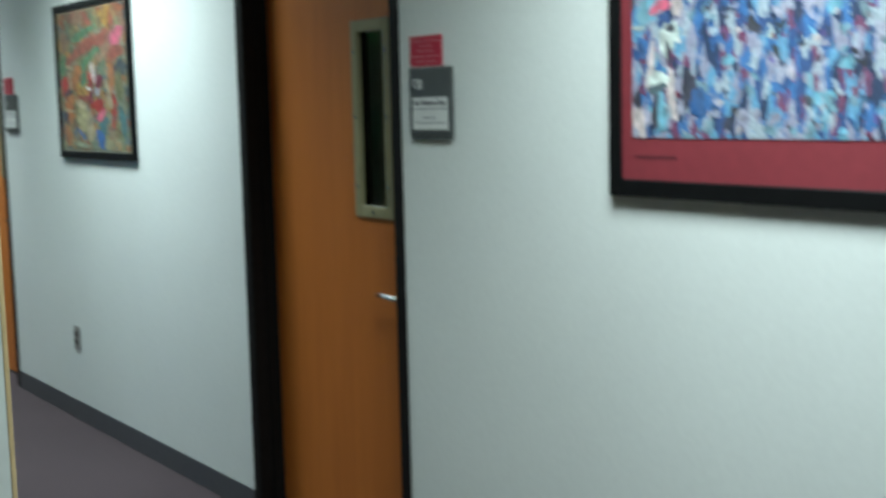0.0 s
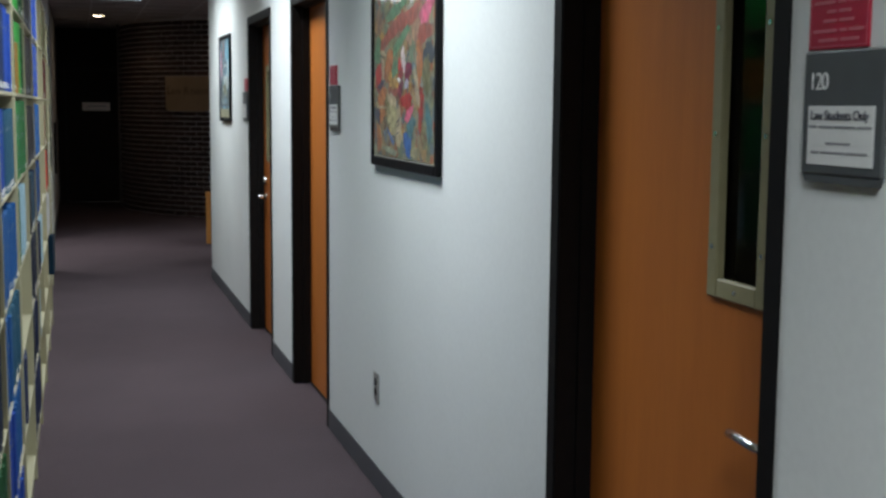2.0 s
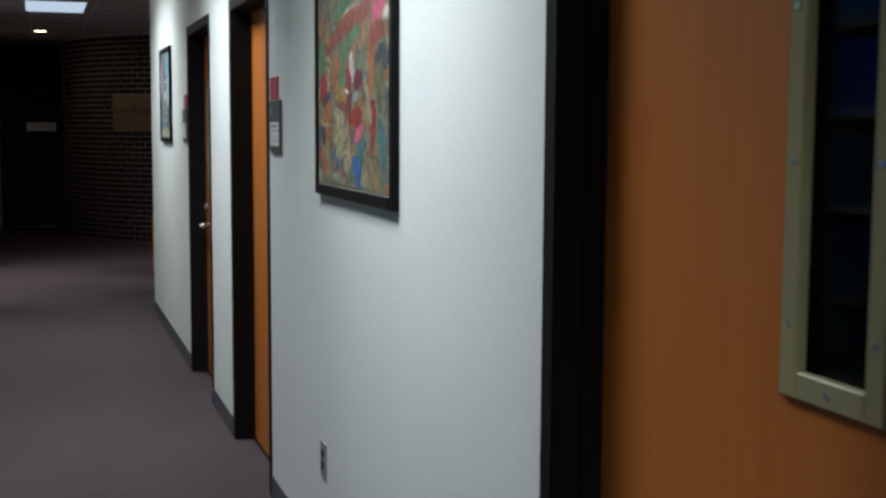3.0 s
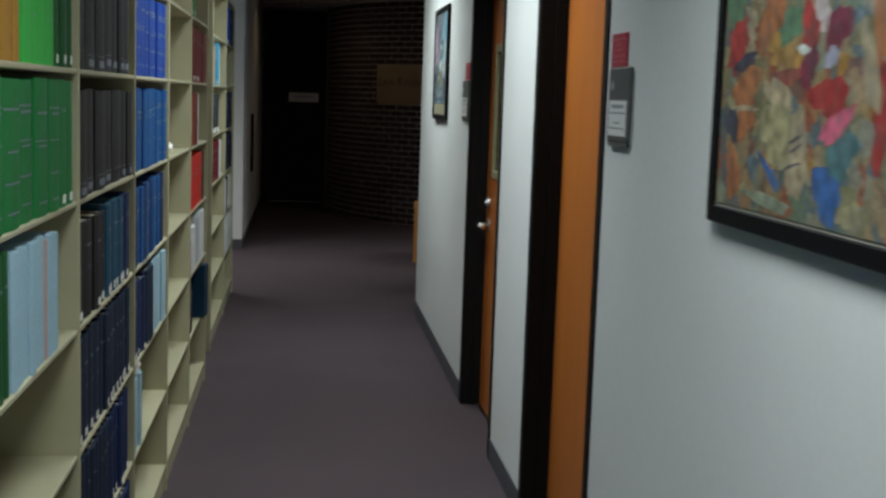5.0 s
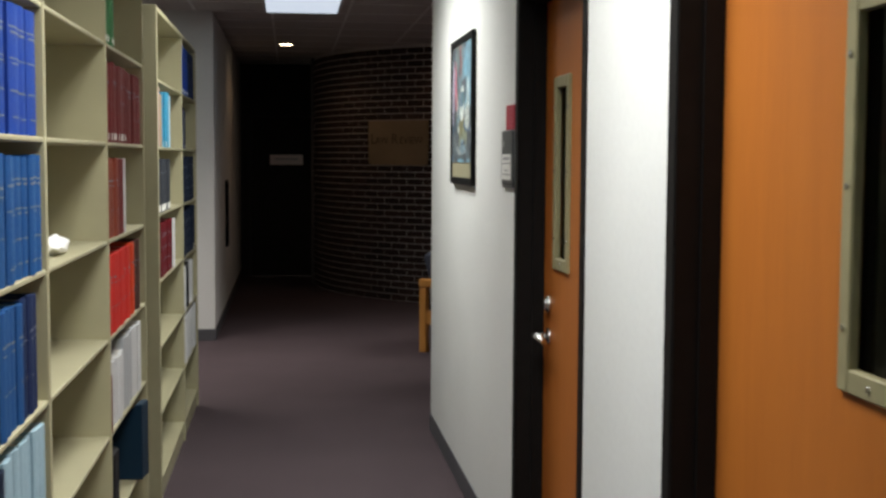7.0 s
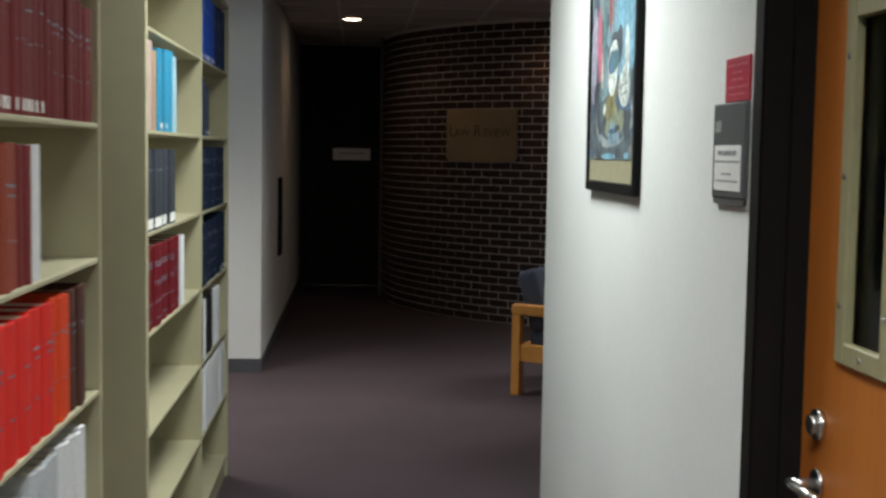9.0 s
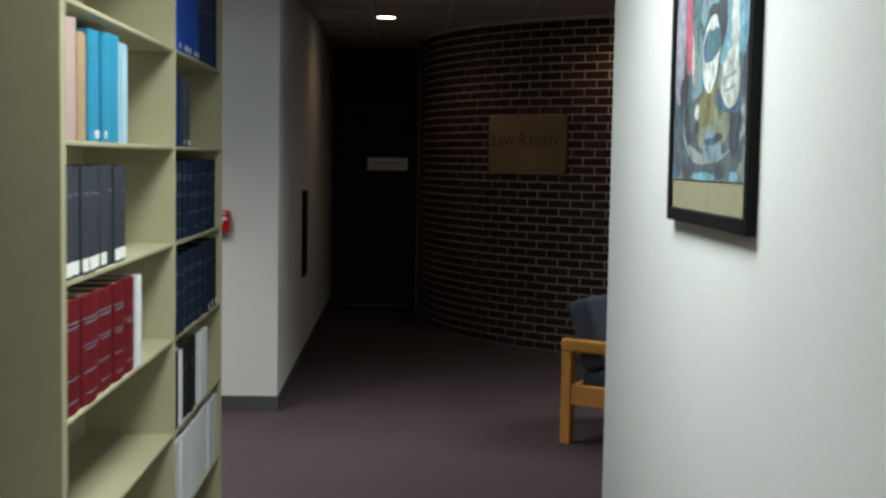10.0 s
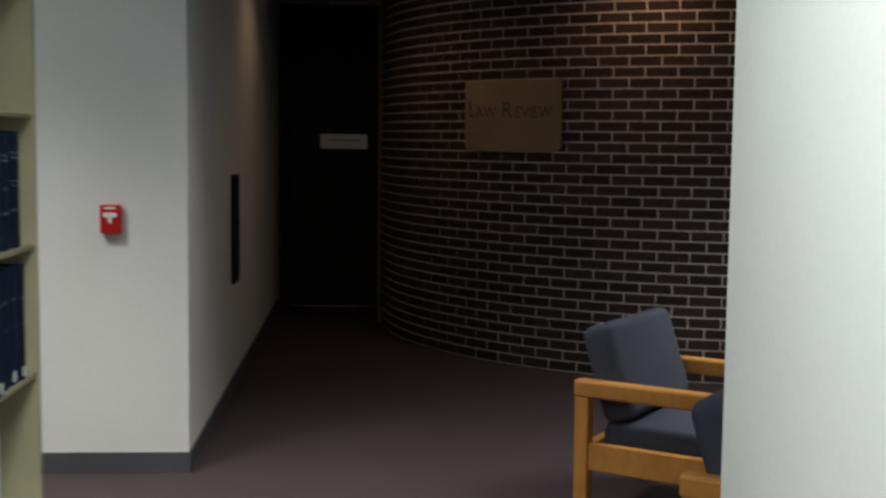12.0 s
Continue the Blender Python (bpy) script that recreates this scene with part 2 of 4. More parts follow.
def prism(bm, outline, z0, z1, slot=0, smooth=False):
    """An upright prism over a closed outline of (x, y)."""
    a = [bm.verts.new((x, y, z0)) for x, y in outline]
    b = [bm.verts.new((x, y, z1)) for x, y in outline]
    n = len(a)
    for k in range(n):
        f = bm.faces.new((a[k], a[(k + 1) % n], b[(k + 1) % n], b[k]))
        f.material_index, f.smooth = slot, smooth
    bm.faces.new(a[::-1]).material_index = slot
    bm.faces.new(b).material_index = slot


def mesh(name, bm, mats):
    bmesh.ops.recalc_face_normals(bm, faces=bm.faces)
    me = bpy.data.meshes.new(name)
    bm.to_mesh(me)
    bm.free()
    for m in (mats if isinstance(mats, (list, tuple)) else [mats]):
        me.materials.append(m)
    return me


def thing(name, label, category, at=None, group="", kind=""):
    """An empty at the base of a thing, to carry its parts."""
    ob = new(name)
    ob.empty_display_size = 0.05
    if at is not None:
        ob.matrix_world = at
    return tagged(ob, label, category, group, kind)


def part(name, bm, mats, parent, label=""):
    ob = new(name, mesh(name, bm, mats))
    ob.parent = parent
    return tagged(ob, label)


def solid(name, bm, mats, label, category, kind="", group="", at=None):
    ob = new(name, mesh(name, bm, mats))
    if at is not None:
        ob.matrix_world = at
    return tagged(ob, label, category, group, kind)


def boxes(*args, bevel=0.0):
    bm = bmesh.new()
    for a in args:
        box(bm, *a, bevel=bevel)
    return bm


def lettering(name, text, size, m, material, parent=None, label="", spacing=1.0):
    """Words in the built-in font, as a mesh, thin and flat."""
    cu = bpy.data.curves.new(name, "FONT")
    cu.body, cu.size, cu.extrude, cu.align_x, cu.align_y, cu.space_character = text, size, 0.0006, "CENTER", "CENTER", spacing
    tmp = bpy.data.objects.new(name, cu)
    scene.collection.objects.link(tmp)
    me = bpy.data.meshes.new_from_object(tmp.evaluated_get(bpy.context.evaluated_depsgraph_get()))
    bpy.data.objects.remove(tmp)
    me.materials.clear()
    me.materials.append(material)
    ob = new(name, me)
    ob.parent = parent
    ob.matrix_basis = m
    return tagged(ob, label)


# the pose of something flat on the corridor wall: its x runs to the viewer's right, its y up
def on_wall(x, y, z):
    return Matrix.Translation((x, y, z)) @ Matrix(((0, 0, -1, 0), (-1, 0, 0, 0), (0, 1, 0, 0), (0, 0, 0, 1)))


# ---- structure ----
solid("floor", boxes((-4.0, -3.5, -0.12, 7.0, 21.5, 0.0)), M_CARPET, "worn mauve-grey low-pile carpet floor", "floor", "structure")

bm = boxes((-4.0, -3.5, H + 0.012, 7.0, 21.5, H + 0.15))
ny, nx = 0, 0
y = -3.5
while y < 21.4:
    x = -4.0
    while x < 6.95:
        box(bm, x + 0.012, y + 0.012, H + 0.002, x + 0.598, y + 0.598, H + 0.011)
        x += 0.61
    y += 0.61
for k in range(19):
    box(bm, -4.0 + 0.61 * k - 0.011, -3.5, H - 0.002, -4.0 + 0.61 * k + 0.011, 21.5, H + 0.010, 1)
for k in range(42):
    box(bm, -4.0, -3.5 + 0.61 * k - 0.011, H - 0.004, 7.0, -3.5 + 0.61 * k + 0.011, H + 0.009, 1)
solid("ceiling", bm, [M_CEIL, M_GRID], "off-white acoustic tile ceiling in a metal grid", "ceiling", "structure")

T = 0.16
bm = bmesh.new()
cuts = [-3.4] + [v for a, b in DOORS for v in (a - 0.004, b + 0.004)] + [Y_END]
for a, b in zip(cuts[::2], cuts[1::2]):
    box(bm, XW, a, 0, XW + T, b, H)
for a, b in DOORS:
    box(bm, XW, a - 0.004, DOOR_TOP + 0.004, XW + T, b + 0.004, H)
solid("wall_east", bm, M_WALL, "white painted corridor wall with three doorways", "wall", "structure")
bm = bmesh.new()
for a, b in zip(cuts[::2], cuts[1::2]):
    a2, b2 = (a if a < -3 else a - 0.0) + (0.0 if a < -3 else 0.05), b - (0.05 if b < 11 else 0)
    box(bm, XW - 0.006, a2, 0.0, XW, b2, 0.098, bevel=0.002, seg=1)
box(bm, XW - 0.006, Y_END, 0, XW + T, Y_END + 0.006, 0.098)
solid("baseboard_east", bm, M_BASE, "dark grey rubber cove base along the wall", "baseboard", "structure")
solid("wall_offices", boxes((4.3, -3.4, 0, 4.42, Y_END - 0.12, H), (XW + T, 4.9, 0, 4.3, 5.0, H), (XW + T, 7.55, 0, 4.3, 7.62, H)), M_WALL, "plain white office walls behind the doors", "wall", "structure")
# lobby walls out of view, coloured dark so that they bounce less light
solid("wall_lobby_south", boxes((XW + T, Y_END - 0.12, 0, 6.6, Y_END, H)), M_BRICK, "unseen lobby wall, dark brown to cut bounced light", "wall", "structure")
solid("wall_lobby_east", boxes((6.6, Y_END - 0.12, 0, 6.72, 20.5, H)), M_BRICK, "unseen lobby side wall, dark brown to cut bounced light", "wall", "structure")
solid("wall_south", boxes((-3.6, -3.4, 0, XW, -3.28, H)), M_WALL, "plain white wall behind the start", "wall", "structure")
solid("wall_west", boxes((-3.6, -3.28, 0, -3.48, Y_COL, H)), M_WALL, "plain white wall beyond the stacks", "wall", "structure")
solid("wall_corner", boxes((-3.6, Y_COL, 0, X_COL, 20.42, H)), M_WALL, "white painted wall with a sharp outside corner", "wall", "structure")
solid("baseboard_corner", boxes((-3.4, Y_COL - 0.006, 0, X_COL + 0.006, Y_COL, 0.095), (X_COL, Y_COL, 0, X_COL + 0.006, 20.2, 0.095)), M_BASE, "dark grey rubber cove base", "baseboard", "structure")
# end wall coloured near-black, standing in for the unlit recess
solid("wall_north", boxes((X_COL, 20.36, 0, 0.50, 20.5, H), (1.44, 20.36, 0, 6.72, 20.5, H), (0.50, 20.36, 2.06, 1.44, 20.5, H)), M_RECESSDARK, "end wall of the recess, its shade put in as near-black colour", "wall", "structure")


# ---- doors in the corridor wall ----
def lever(parent, y, z, way, name="door_handle"):
    bm = bmesh.new()
    tube(bm, [(XL + 0.001, y, z), (XL - 0.008, y, z)], 0.027, 20)
    tube(bm, [(XL - 0.008, y, z), (XL - 0.052, y, z)], 0.010, 12)
    tube(bm, [(XL - 0.050, y - 0.008 * way, z), (XL - 0.055, y + 0.02 * way, z), (XL - 0.052, y + 0.07 * way, z + 0.002), (XL - 0.044, y + 0.115 * way, z - 0.002)], 0.0095, 12)
    return part(name, bm, M_CHROME, parent, "satin chrome lever handle")


def corridor_door(name, a, b, swing, bolt, label):
    """A flush oak door in a dark metal frame; swing is +1 where the lever sits at the near side."""
    d = thing(name, label, "door", kind="structure")
    f = 0.05
    bm = bmesh.new()
    for y0, y1 in ((a - f, a), (b, b + f)):
        box(bm, XF, y0, 0, XW - 0.0005, y1, DOOR_TOP + f, bevel=0.002, seg=1)
    box(bm, XF, a, DOOR_TOP, XW - 0.0005, b, DOOR_TOP + f)
    box(bm, XF + 0.004, a - 0.003, 0, XW + T - 0.01, a + 0.003, DOOR_TOP)
    box(bm, XF + 0.004, b - 0.003, 0, XW + T - 0.01, b + 0.003, DOOR_TOP)
    box(bm, XF + 0.004, a + 0.003, DOOR_TOP - 0.003, XW + T - 0.01, b - 0.003, DOOR_TOP + 0.003)
    # the stop that the leaf closes against
    box(bm, XL - 0.042, a + 0.003, 0, XL - 0.002, a + 0.013, DOOR_TOP - 0.003)
    box(bm, XL - 0.042, b - 0.013, 0, XL - 0.002, b - 0.003, DOOR_TOP - 0.003)
    box(bm, XL - 0.042, a + 0.013, DOOR_TOP - 0.013, XL - 0.002, b - 0.013, DOOR_TOP - 0.003)
    part("door_frame", bm, M_FRAME, d, "dark bronze metal door frame")
    # leaf, cut round its narrow lite
    if swing > 0:
        l0, l1 = a + 0.132, a + 0.352
    else:
        l0, l1 = b - 0.383, b - 0.165
    z0, z1 = 1.146, 1.769
    ya, yb, zt = a + 0.006, b - 0.006, DOOR_TOP - 0.006
    x0, x1 = XL, XL + 0.044
    i0, i1, j0, j1 = l0 + 0.02, l1 - 0.02, z0 + 0.02, z1 - 0.02
    leaf = part("door_leaf", boxes((x0, ya, 0.008, x1, i0, zt), (x0, i1, 0.008, x1, yb, zt), (x0, i0, 0.008, x1, i1, j0), (x0, i0, j1, x1, i1, zt)), M_DOOR, d, "honey-brown oak veneer door leaf")
    w = 0.038
    bm = bmesh.new()
    for y0, y1, q0, q1 in ((l0, l0 + w, z0, z1), (l1 - w, l1, z0, z1), (l0 + w, l1 - w, z0, z0 + w), (l0 + w, l1 - w, z1 - w, z1)):
        box(bm, x0 - 0.009, y0, q0, x0 + 0.010, y1, q1, bevel=0.003, seg=1)
    lf = part("lite_frame", bm, M_LITE, d, "olive painted metal window frame")
    part("pane", boxes((x0 + 0.014, i0 + 0.001, j0 + 0.001, x0 + 0.020, i1 - 0.001, j1 - 0.001)), M_GLASS, lf)
    g = 0.003
    part("lite_lining", boxes((x0 + 0.0205, i0, j0, x1, i0 + g, j1), (x0 + 0.0205, i1 - g, j0, x1, i1, j1), (x0 + 0.0205, i0 + g, j0, x1, i1 - g, j0 + g), (x0 + 0.0205, i0 + g, j1 - g, x1, i1 - g, j1)), M_FRAME, lf, "dark metal lining of the opening")
    for sy, sz in [(l0 + w / 2, z0 + 0.10), (l1 - w / 2, z0 + 0.10), (l0 + w / 2, z0 + 0.32), (l1 - w / 2, z0 + 0.32), (l0 + w / 2, z1 - 0.1), (l1 - w / 2, z1 - 0.1), ((l0 + l1) / 2, z0 + w / 2)]:
        bm = bmesh.new()
        tube(bm, [(x0 - 0.0085, sy, sz), (x0 - 0.0115, sy, sz)], 0.0055, 8)
        part("screw", bm, M_CHROME, lf)
    hy = a + 0.068 if swing > 0 else b - 0.100
    lever(leaf, hy, 0.912, 1 if swing > 0 else -1)
    if bolt:
        bm = bmesh.new()
        tube(bm, [(XL + 0.001, hy, 1.02), (XL - 0.012, hy, 1.02)], 0.028, 20)
        tube(bm, [(XL - 0.012, hy, 1.02), (XL - 0.022, hy, 1.02)], 0.018, 16)
        part("deadbolt", bm, M_CHROME, leaf, "round chrome deadbolt cylinder")
    hz = b if swing > 0 else a
    for z in (0.25, 1.05, 1.82):
        bm = bmesh.new()
        q = hz - 0.004 if swing > 0 else hz + 0.004
        tube(bm, [(XL - 0.006, q, z - 0.05), (XL - 0.006, q, z + 0.05)], 0.006, 8)
        part("hinge", bm, M_FRAME, d)
    part("threshold", boxes((XL - 0.01, a + 0.003, 0.0, XL + 0.05, b - 0.003, 0.006)), M_FRAME, d)
    return d


corridor_door("door_1", *DOORS[0], 1, False, "closed honey-brown oak door with narrow window, dark frame")
corridor_door("door_2", *DOORS[1], 1, False, "closed honey-brown oak door beside a grey room sign")
corridor_door("door_3", *DOORS[2], -1, True, "closed honey-brown oak door with chrome lever and deadbolt")


# ---- room signs ----
def room_sign(y0, y1, red0, red1, number, words):
    """Grey holder with a tapered lower lip and paper insert, and the red notice above it. y1 is the viewer's left."""
    s = thing("room_sign", "slate grey room sign plate with white paper insert", "sign", group="room signs")
    x = XW - 0.0005
    d = 0.010
    plate = part("plate", boxes((x - d, y0, 1.414, x, y1, 1.604), bevel=0.004), M_PLATE, s)
    bm = bmesh.new()
    prism(bm, [(y0 + 0.003, 1.4138), (y0 + 0.011, 1.402), (y1 - 0.011, 1.402), (y1 - 0.003, 1.4138)], 0, 0.008)
    bm.transform(Matrix(((0, 0, -1, x), (1, 0, 0, 0), (0, 1, 0, 0), (0, 0, 0, 1))))
    part("lip", bm, M_PLATE, s, "tapered grey lower lip")
    insert = part("insert", boxes((x - d - 0.0012, y0 + 0.019, 1.430, x - d, y1 - 0.018, 1.520)), M_WHITE, s, "white printed paper insert")
    mid = (y0 + y1) / 2 + 0.0025
    front = x - d - 0.0019
    if number:
        lettering("room_number", number, 0.038, on_wall(x - d - 0.0008, y1 - 0.042, 1.556), M_WHITE, plate, "white room number", 0.86)
    else:
        for q in range(3):
            part("room_number", boxes((x - d - 0.0008, y1 - 0.028 - 0.013 * q, 1.547, x - d, y1 - 0.021 - 0.013 * q, 1.569)), M_WORN, plate, "worn pale numeral")
    if words:
        lettering("insert_word", words, 0.0205, on_wall(front, mid, 1.505), M_INK, insert, "dark printed words", 0.94)
    else:
        for q0, q1 in ((-0.060, -0.034), (-0.028, 0.022), (0.028, 0.060)):
            part("insert_word", boxes((front, mid + q0, 1.5005, front + 0.0007, mid + q1, 1.5095)), M_FAINT, insert)
    for z, spans in ((1.488, ((-0.080, -0.046), (-0.042, 0.012), (0.016, 0.052), (0.056, 0.078))), (1.463, ((-0.030, 0.032),)), (1.449, ((-0.072, -0.020), (-0.016, 0.044), (0.048, 0.070)))):
        for q0, q1 in spans:
            part("insert_line", boxes((front, mid + q0, z - 0.0018, front + 0.0007, mid + q1, z + 0.0018)), M_FAINT, insert)
    r = thing("red_notice", "small red notice with pale border and lettering above the sign", "notice", group="red notices")
    backing = part("backing", boxes((x - 0.004, red0, 1.606, x, red1, 1.692), bevel=0.001), M_RED, r)
    e = 0.004
    part("border", boxes((x - 0.0045, red0 + e, 1.606 + e, x - 0.004, red1 - e, 1.6112), (x - 0.0045, red0 + e, 1.6868, x - 0.004, red1 - e, 1.692 - e), (x - 0.0045, red0 + e, 1.6112, x - 0.004, red0 + e + 0.0014, 1.6868), (x - 0.0045, red1 - e - 0.0014, 1.6112, x - 0.004, red1 - e, 1.6868)), M_PINK, backing, "thin pale border line")
    wd, rm = red1 - red0, (red0 + red1) / 2
    for z, spans in ((1.677, ((-0.42, -0.06), (-0.01, 0.12), (0.16, 0.42))), (1.663, ((-0.19, -0.04), (0.0, 0.20))), (1.649, ((-0.25, -0.03), (0.02, 0.25))), (1.634, ((-0.42, -0.02), (0.03, 0.14), (0.18, 0.42))), (1.620, ((-0.33, 0.0), (0.05, 0.35)))):
        for q0, q1 in spans:
            part("lettering", boxes((x - 0.0048, rm - q1 * wd, z - 0.0024, x - 0.004, rm - q0 * wd, z + 0.0024)), M_PINK, backing)


room_sign(2.167, 2.370, 2.218, 2.370, "120", "Law Students Only")
room_sign(5.947, 6.152, 6.012, 6.166, "", "")
room_sign(8.952, 9.160, 8.954, 9.106, "", "")


# ---- framed pictures ----
def picture(y0, y1, z0, z1, w, label, mat_colour, margins, art, shapes, ragged=1.0):
    """A black frame; margins of the mat: left, right, bottom, top. y1 is the viewer's left."""
    p = thing("framed_picture", label, "picture", group="framed pictures")
    x1, x0 = XW - 0.001, XW - 0.020
    bm = bmesh.new()
    for a, b, c, d in ((y0, y0 + w, z0, z1), (y1 - w, y1, z0, z1), (y0 + w, y1 - w, z0, z0 + w), (y0 + w, y1 - w, z1 - w, z1)):
        box(bm, x0, a, c, x1, b, d, bevel=0.003, seg=1)
    part("frame", bm, M_BLACK, p, "black lacquered frame")
    xm = x0 + 0.007
    part("mat_board", boxes((xm, y0 + w, z0 + w, xm + 0.004, y1 - w, z1 - w)), mat_colour, p)
    l, r, b, t = margins
    a0, a1, b0, b1 = y0 + w + r, y1 - w - l, z0 + w + b, z1 - w - t
    sheet = part("print", boxes((xm - 0.002, a0, b0, xm - 0.0002, a1, b1)), art, p)
    for k, (u, v, ru, rv, turn, m) in enumerate(shapes):
        bm = bmesh.new()
        lift = 0.000004 * k
        cy, cz = a1 - u * (a1 - a0), b1 - v * (b1 - b0)
        pts = []
        for q in range(24):
            an = 2 * math.pi * q / 24
            wob = 1 + ragged * (0.20 * math.sin(2 * an + k) + 0.14 * math.sin(3 * an + 2 * k) + 0.10 * math.sin(7 * an + 5 * k))
            e, g = ru * wob * math.cos(an) * (a1 - a0), rv * wob * math.sin(an) * (b1 - b0)
            c, s = math.cos(turn), math.sin(turn)
            yy, zz = cy - e * c + g * s, cz + e * s + g * c
            pts.append((min(max(yy, a0), a1), min(max(zz, b0), b1)))
        lo = [bm.verts.new((xm - 0.00205, *q)) for q in pts]
        hi = [bm.verts.new((xm - 0.0021 - lift, *q)) for q in pts]
        bm.faces.new(hi)
        for q in range(24):
            bm.faces.new((lo[q], lo[(q + 1) % 24], hi[(q + 1) % 24], hi[q]))
        part("painted_shape", bm, m, sheet)
    return p


def strokes(seed, count, tones, size, tall=1.6, zone=(0.0, 0.0, 1.0, 1.0)):
    """Many small brush marks, scattered over part of a picture."""
    r = random.Random(seed)
    return [(r.uniform(zone[0], zone[2]), r.uniform(zone[1], zone[3]), size * r.uniform(0.4, 1.1), size * tall * r.uniform(0.5, 1.3), r.uniform(-0.9, 0.9), r.choice(tones)) for k in range(count)]


def paint(name, c):
    """Thin paint, dragged so that a duller undercoat shows through."""
    c = tuple(0.84 * v for v in c)
    m = mat("paint " + name, c, 0.5, var=0.5, scale=34, big=0.35)
    n, l = m.node_tree.nodes, m.node_tree.links
    p = n["Principled BSDF"]
    src = p.inputs["Base Color"].links[0].from_socket
    tc, mp, nz = n.new("ShaderNodeTexCoord"), n.new("ShaderNodeMapping"), n.new("ShaderNodeTexNoise")
    mp.inputs["Scale"].default_value = (1, 1.4, 0.6)
    nz.inputs["Scale"].default_value, nz.inputs["Detail"].default_value, nz.inputs["Distortion"].default_value = 26, 6, 1.2
    r = n.new("ShaderNodeMapRange")
    r.inputs[1].default_value, r.inputs[2].default_value, r.inputs[3].default_value, r.inputs[4].default_value = 0.45, 0.65, 0.0, 0.5
    mx = n.new("ShaderNodeMix")
    mx.data_type = "RGBA"
    g = sum(c) / 3
    mx.inputs[7].default_value = (0.5 * g + 0.03 + 0.12 * c[0], 0.5 * g + 0.03 + 0.12 * c[1], 0.5 * g + 0.02 + 0.12 * c[2], 1)
    l.new(tc.outputs["Object"], mp.inputs["Vector"])
    l.new(mp.outputs[0], nz.inputs["Vector"])
    l.new(nz.outputs[0], r.inputs[0])
    l.new(r.outputs[0], mx.inputs[0])
    l.new(src, mx.inputs[6])
    l.new(mx.outputs[2], p.inputs["Base Color"])
    return m


P_RED, P_BLUE, P_CREAM, P_TEAL = paint("red", (0.38, 0.04, 0.035)), paint("blue", (0.045, 0.12, 0.32)), paint("cream", (0.40, 0.32, 0.20)), paint("teal", (0.08, 0.19, 0.21))
P_ORANGE, P_OLIVE, P_SKY, P_PALE = paint("orange", (0.40, 0.15, 0.055)), paint("olive", (0.21, 0.20, 0.095)), paint("sky", (0.19, 0.42, 0.55)), paint("pale", (0.60, 0.66, 0.62))
P_LILAC, P_SAGE, P_RUST = paint("lilac", (0.36, 0.35, 0.46)), paint("sage", (0.23, 0.26, 0.18)), paint("rust", (0.26, 0.07, 0.05))
P_GREY, P_DUSK, P_GREEN, P_PINK = paint("grey", (0.11, 0.15, 0.175)), paint("dusk", (0.06, 0.06, 0.09)), paint("green", (0.12, 0.24, 0.13)), paint("pink", (0.6, 0.12, 0.2))
ART1 = painting("crowded blue street painting", [(0.08, 0.20, 0.48), (0.42, 0.42, 0.54), (0.04, 0.06, 0.13), (0.18, 0.38, 0.60), (0.36, 0.35, 0.48), (0.06, 0.11, 0.28), (0.44, 0.50, 0.58), (0.20, 0.07, 0.15)], 34, (1, 1.6, 0.7), 1.2, 3)
ART2 = painting("earthy abstract painting", [(0.24, 0.22, 0.12), (0.34, 0.24, 0.12), (0.16, 0.21, 0.14), (0.30, 0.10, 0.05), (0.26, 0.25, 0.18), (0.30, 0.23, 0.13), (0.18, 0.10, 0.07), (0.12, 0.16, 0.17)], 18, (1, 1.1, 0.9), 1.5, 7)
ART3 = painting("cool abstract painting", [(0.10, 0.24, 0.33), (0.20, 0.26, 0.28), (0.09, 0.10, 0.13), (0.24, 0.40, 0.46), (0.16, 0.15, 0.17), (0.32, 0.33, 0.30)], 13, (1, 1.3, 0.8), 1.4, 1)
M_MATRED = mat("crimson mat", (0.205, 0.027, 0.038), 0.6, var=0.06)
M_MATDARK = mat("dark caption print", (0.10, 0.014, 0.022), 0.6, var=0.3, scale=200)
M_MATTAN = mat("tan mat", (0.30, 0.28, 0.18), 0.6, var=0.06)
M_MATOLD = mat("cream mat", (0.5, 0.47, 0.38), 0.6, var=0.06)
P_STONE, P_SLATE, P_HAZE = paint("stone", (0.32, 0.37, 0.38)), paint("slate", (0.065, 0.08, 0.10)), paint("haze", (0.20, 0.32, 0.40))
P_STEEL = paint("steel blue", (0.075, 0.15, 0.235))
P_VIOLET, P_BRICK, P_EARTH = paint("violet", (0.15, 0.12, 0.36)), paint("brick", (0.30, 0.085, 0.06)), paint("earth", (0.27, 0.16, 0.10))
P_FLESH, P_KHAKI, P_MAROON, P_OCHRE = paint("flesh", (0.60, 0.50, 0.50)), paint("khaki", (0.34, 0.30, 0.16)), paint("maroon", (0.20, 0.03, 0.06)), paint("ochre", (0.40, 0.22, 0.05))
